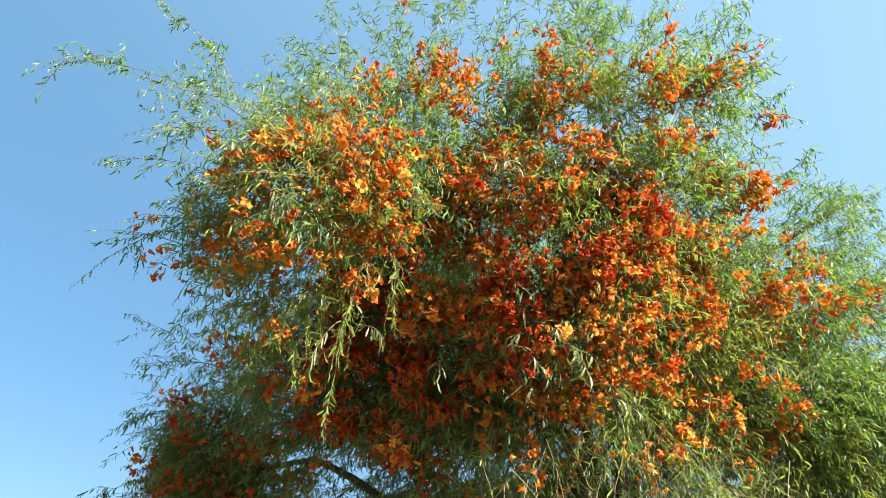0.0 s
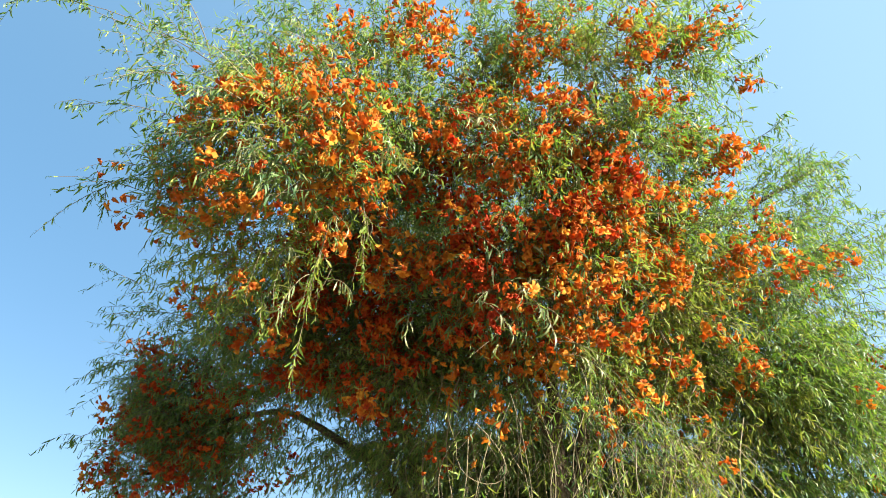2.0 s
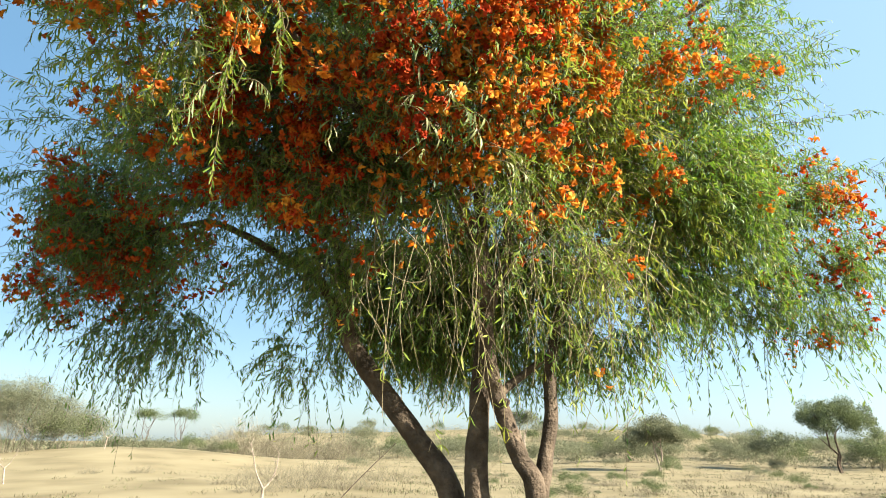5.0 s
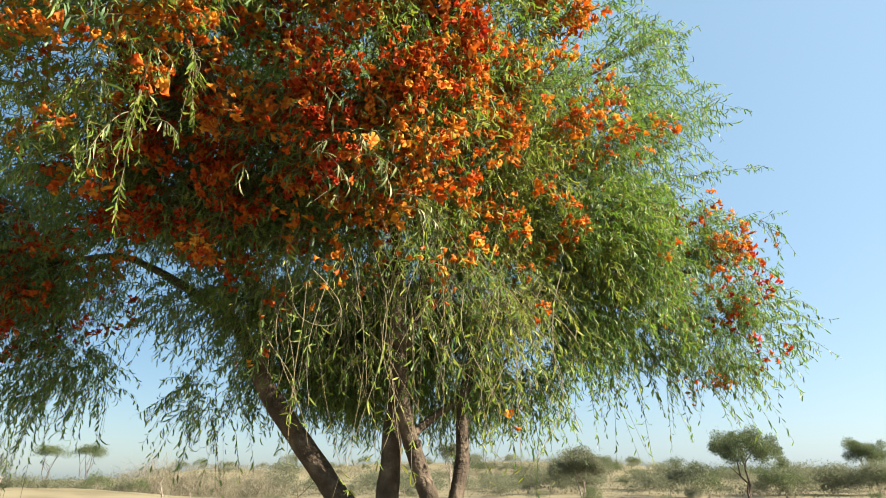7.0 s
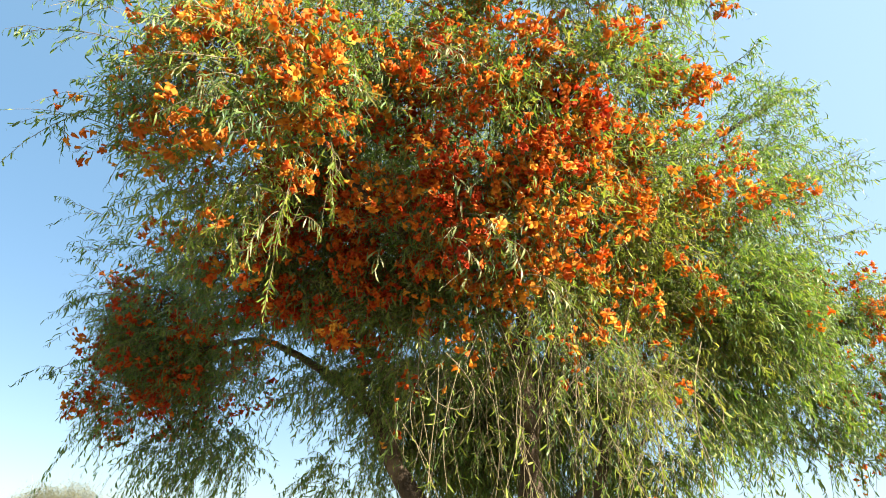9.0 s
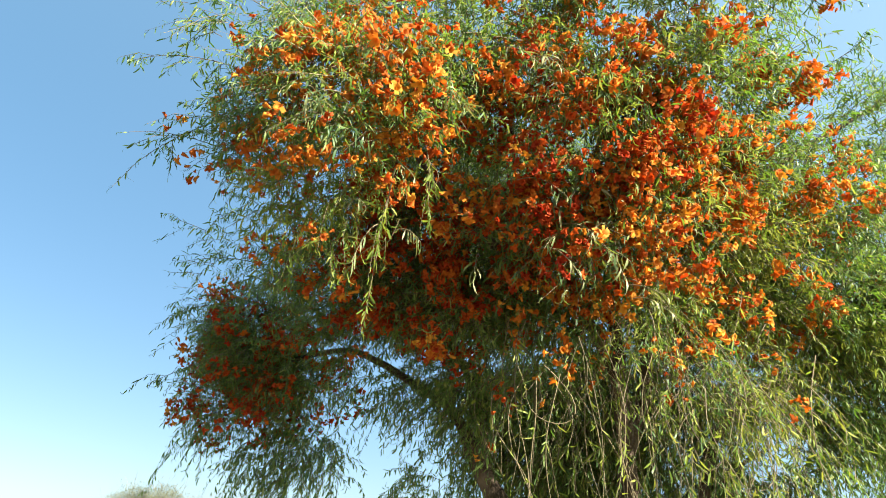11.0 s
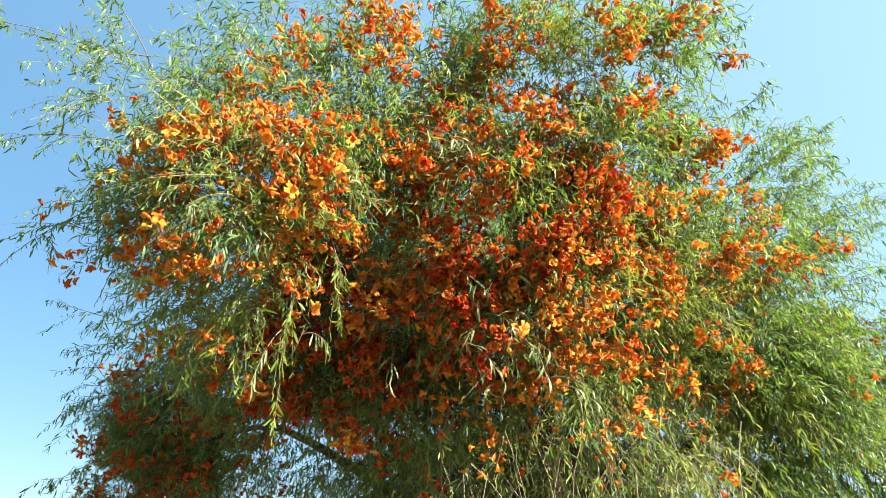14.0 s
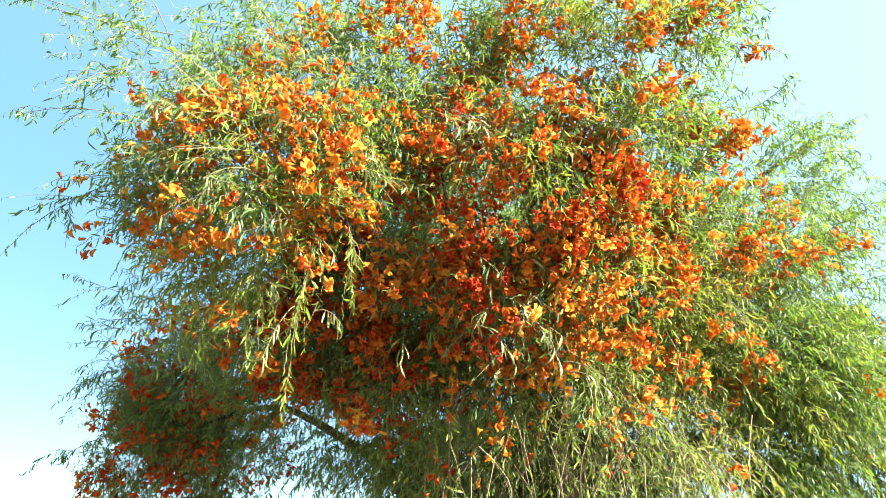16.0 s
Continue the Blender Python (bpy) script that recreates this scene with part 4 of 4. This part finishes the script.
big = plant("thorn_tree", "wide grey-green thorn tree on the sand, paled for haze", "tree", shrub_mesh(9.8, 5.0, 110000, 0.055, SCRUB_HAZED, low=-0.2, lobes=70, fat=0.66), thicket_mesh(10.0, 5.2, 150, 0.014, DRY))
stand(big, -13.6, 46)
for az, r, turn in ((-4.8, 64, 20), (-2.1, 64, 150)):
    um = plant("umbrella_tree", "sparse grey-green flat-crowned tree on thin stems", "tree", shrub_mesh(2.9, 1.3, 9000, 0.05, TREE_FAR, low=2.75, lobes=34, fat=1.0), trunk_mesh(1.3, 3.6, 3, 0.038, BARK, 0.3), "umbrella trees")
    stand(um, az, r, turn, 1.1)
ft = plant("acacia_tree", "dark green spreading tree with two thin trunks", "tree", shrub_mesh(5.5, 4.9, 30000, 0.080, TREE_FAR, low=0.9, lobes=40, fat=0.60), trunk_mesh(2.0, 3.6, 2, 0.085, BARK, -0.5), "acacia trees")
stand(ft, 50.6, 50)
copy_thing(ft, at_ground(58.5, 78, 70))
f3 = plant("acacia_tree", "greyish green bushy tree with a short pale trunk", "tree", shrub_mesh(3.9, 2.7, 22000, 0.08, SCRUB_HAZED, low=0.75, lobes=34, fat=0.8), trunk_mesh(1.3, 2.4, 2, 0.06, PALE_BARK), "acacia trees")
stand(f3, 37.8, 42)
f4 = plant("acacia_tree", "slender pale tree with thin light foliage", "tree", shrub_mesh(2.2, 2.0, 5000, 0.07, SCRUB_HAZED, low=2.0, lobes=12), trunk_mesh(0.8, 3.2, 2, 0.05, PALE_BARK), "acacia trees")
stand(f4, 26.8, 42)
dry = plant("dry_bush", "leafless brown thicket of fine twigs", "bush", None, thicket_mesh(8.0, 3.4, 480, 0.014, DRY), "dry bushes")
stand(dry, 3.0, 56)
copy_thing(dry, at_ground(6.8, 58, 130)).scale = (0.8, 0.8, 0.8)
copy_thing(dry, at_ground(10.5, 60, 45)).scale = (0.8, 0.8, 0.8)
low_dry = plant("dry_bush", "low dry brown brushwood close to the sand", "bush", None, thicket_mesh(2.6, 0.75, 130, 0.007, DRY), "dry bushes")
stand(low_dry, 6.0, 25)
for az, r, s in ((2.5, 24, 0.8), (4.4, 21, 0.7), (8.2, 22, 0.9), (10.0, 26, 1.1), (12.0, 22, 0.9), (14.5, 26, 1.1), (23, 30, 0.8), (-8.2, 29, 0.4), (-4.6, 29, 0.5), (8.8, 30, 1.2), (4.8, 28, 0.9), (27, 24, 0.5), (31, 21, 0.4), (33.5, 27, 0.6), (37, 22, 0.4), (40, 26, 0.55), (43, 21, 0.4), (46, 25, 0.5), (49, 30, 0.7), (52, 24, 0.5), (44, 33, 0.7), (35, 34, 0.7), (29, 36, 0.8), (32, 15, 0.35), (36, 17, 0.4), (41, 16, 0.35), (45, 18, 0.4), (49, 17, 0.4), (39, 19, 0.35), (53, 19, 0.45), (34, 19, 0.3)):
    copy_thing(low_dry, at_ground(az, r, 50 * az)).scale = (s, s, s)

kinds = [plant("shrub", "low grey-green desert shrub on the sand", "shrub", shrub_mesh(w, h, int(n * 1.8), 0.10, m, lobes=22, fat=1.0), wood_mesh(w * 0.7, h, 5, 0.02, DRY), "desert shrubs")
         for w, h, n, m in ((3.4, 1.9, 1200, SCRUB_HAZED), (2.6, 1.5, 800, SCRUB_HAZED), (4.4, 2.5, 1700, SCRUB_HAZED), (3.2, 2.4, 1300, TREE_FAR), (1.7, 0.9, 450, SCRUB_HAZED))]
spots = [(60 - 86 * rng.uniform(0, 1) ** 1.35, 62 + 68 * rng.uniform(0, 1) ** 1.3) for _ in range(290)]
for i, (az, r) in enumerate(spots):
    s = float(rng.uniform(0.6, 1.25)) * (1.0 if az > 12 else 0.7)
    if i < len(kinds):
        stand(kinds[i], az, r, float(rng.uniform(0, 360)), s)
    else:
        copy_thing(kinds[int(rng.integers(0, 5))], at_ground(az, r, float(rng.uniform(0, 360)))).scale = (s, s, s)
for _ in range(22):
    s = float(rng.uniform(0.12, 0.30))
    copy_thing(kinds[int(rng.integers(3, 5))], at_ground(rng.uniform(16, 56), rng.uniform(14, 34), float(rng.uniform(0, 360)))).scale = (s * 1.3, s * 1.3, s)
for _ in range(26):
    s = float(rng.uniform(0.25, 0.6))
    copy_thing(kinds[int(rng.integers(0, 5))], at_ground(rng.uniform(8, 62), rng.uniform(28, 64), float(rng.uniform(0, 360)))).scale = (s, s, s * 0.8)


for az, r, k, s in ((-10.6, 44.5, 3, 0.95), (-8.9, 46, 3, 0.9), (-7.4, 54, 1, 1.0), (-6.0, 55, 0, 0.9), (-4.2, 54, 1, 0.9), (-2.8, 55, 0, 0.8), (-1.2, 53, 3, 0.7), (0.4, 54, 1, 0.9), (1.6, 52, 3, 0.55), (-12.0, 50, 2, 0.9), (21.6, 53, 2, 0.9), (24.2, 56, 0, 1.1), (28.2, 52, 2, 0.8), (31.0, 56, 0, 1.1), (46.2, 52, 2, 1.2), (44.6, 56, 0, 1.2), (54.0, 60, 2, 1.2), (47.6, 55, 3, 0.9), (53.0, 57, 3, 1.0), (56.0, 64, 2, 1.2), (35.0, 60, 2, 1.1), (33.2, 64, 3, 0.9)):
    copy_thing(kinds[k], at_ground(az, r, 40 * az)).scale = (s, s, s)


# leafless saplings on the sand
def sapling(az, r, h, lean):
    """A thin pale stem that forks, each fork with a few short twigs."""
    ob = new("bare_sapling")
    tagged(ob, "leafless pale forked sapling on the sand", "sapling", "bare saplings")
    fork = (lean * 0.4, 0, h * 0.50)
    forks = ([fork, (lean * -0.5, 0.03, h * 0.66), (lean * -1.1, 0, h * 0.86), (lean * -1.5, 0, h)], [fork, (lean * 1.2, 0.02, h * 0.58), (lean * 1.8, 0, h * 0.72), (lean * 2.0, 0, h * 0.88)])
    part("stem", limb_mesh("stem", [(0, 0, -0.1), (lean * 0.25, 0, h * 0.25), fork], 0.035, 0.024, PALE_BARK, 7, 5), ob)
    for pts in forks:
        br = part("branch", limb_mesh("branch", pts, 0.020, 0.006, PALE_BARK, 6, 4), ob)
        for k in (1, 2, 2, 3):
            at = Vector(pts[k])
            tip = at + Vector((rng.uniform(-1, 1) * 0.16, rng.uniform(-1, 1) * 0.12, rng.uniform(0.05, 0.26))) * h * 0.6
            part("twig", limb_mesh("twig", [at, (at + tip) / 2 + Vector((0.02, 0, 0.01)), tip], 0.007, 0.003, PALE_BARK, 5, 3), br)
    stand(ob, az, r)


sapling(4.7, 12, 1.5, 0.14)
sapling(-13.5, 26, 1.0, -0.15)
sapling(-7.5, 41, 1.1, 0.2)


def leaning_branch():
    """A dead branch that leans out of the sand."""
    ob = new("dead_branch")
    tagged(ob, "thin dead branch leaning out of the sand", "branch")
    part("stem", limb_mesh("stem", [(0, 0, -0.1), (0.55, 0.05, 0.45), (1.05, 0.1, 0.95), (1.66, 0.1, 1.52)], 0.014, 0.006, BARK, 6, 6), ob)
    for u, w in (((0.85, 0.08, 0.75), (0.80, 0.1, 0.95)), ((1.2, 0.1, 1.09), (1.38, 0.12, 1.12)), ((1.4, 0.1, 1.28), (1.38, 0.1, 1.46))):
        part("twig", limb_mesh("twig", [u, ((u[0] + w[0]) / 2 + 0.01, 0.1, (u[2] + w[2]) / 2), w], 0.005, 0.003, BARK, 5, 3), ob)
    stand(ob, 7.0, 10.2)


leaning_branch()


# tufts of dry grass
def tufts(n):
    az, r = np.radians(rng.uniform(-30, 64, n)), 11 * (64 / 11) ** rng.uniform(0, 1, n)
    keep = (np.degrees(az) > 9) | (rng.uniform(0, 1, n) < 0.22)
    az, r = az[keep], r[keep]
    base = np.stack((np.sin(az) * r, np.cos(az) * r, 0 * r), axis=1)
    base[:, 2] = [height(x, y) - 0.02 for x, y, _ in base]
    size = rng.uniform(0.5, 1.7, len(base))
    m = 26
    b = np.repeat(base, m, axis=0)
    s = np.repeat(size, m)
    b[:, :2] += rng.normal(size=(len(b), 2)) * 0.16 * s[:, None]
    ll = rng.uniform(0.04, 0.11, len(b)) * s
    v, t, q = leaves(b, UP + rng.normal(size=(len(b), 3)) * 0.5, rand_unit(len(b)), ll, ll * 0.14, rng.normal(0.3, 0.3, len(b)))
    tagged(new("grass_tufts", mesh_of("grass_tufts", v, [t, q], GRASS)), "scattered dry grass tufts and small weeds on sand", "grass", kind="stuff")


tufts(3400)


# low brush that covers the ridge
def brush(n):
    az, r = np.radians(rng.uniform(-28, 60, n)), rng.uniform(57, 135, n)
    base = np.stack((np.sin(az) * r, np.cos(az) * r, 0 * r), axis=1)
    keep = np.array([noise.noise(Vector((x * 0.08, y * 0.08, 2.0))) for x, y, _ in base]) > -0.15
    base = base[keep]
    base[:, 2] = [height(x, y) - 0.05 for x, y, _ in base]
    size = rng.uniform(0.5, 1.5, len(base))
    m = 36
    b = np.repeat(base, m, axis=0)
    s = np.repeat(size, m)
    b += rng.normal(size=(len(b), 3)) * (0.5, 0.5, 0.26) * s[:, None]
    b[:, 2] += 0.4 * s
    ll = rng.uniform(0.09, 0.19, len(b)) * s
    v, q = leaflets(b, UP * 0.5 + rand_unit(len(b)), ll, ll * 0.5)
    tagged(new("ridge_brush", mesh_of("ridge_brush", v, [q], BRUSH_HAZED)), "low dry olive brush covering the sandy ridge", "brush", kind="stuff")


brush(5200)
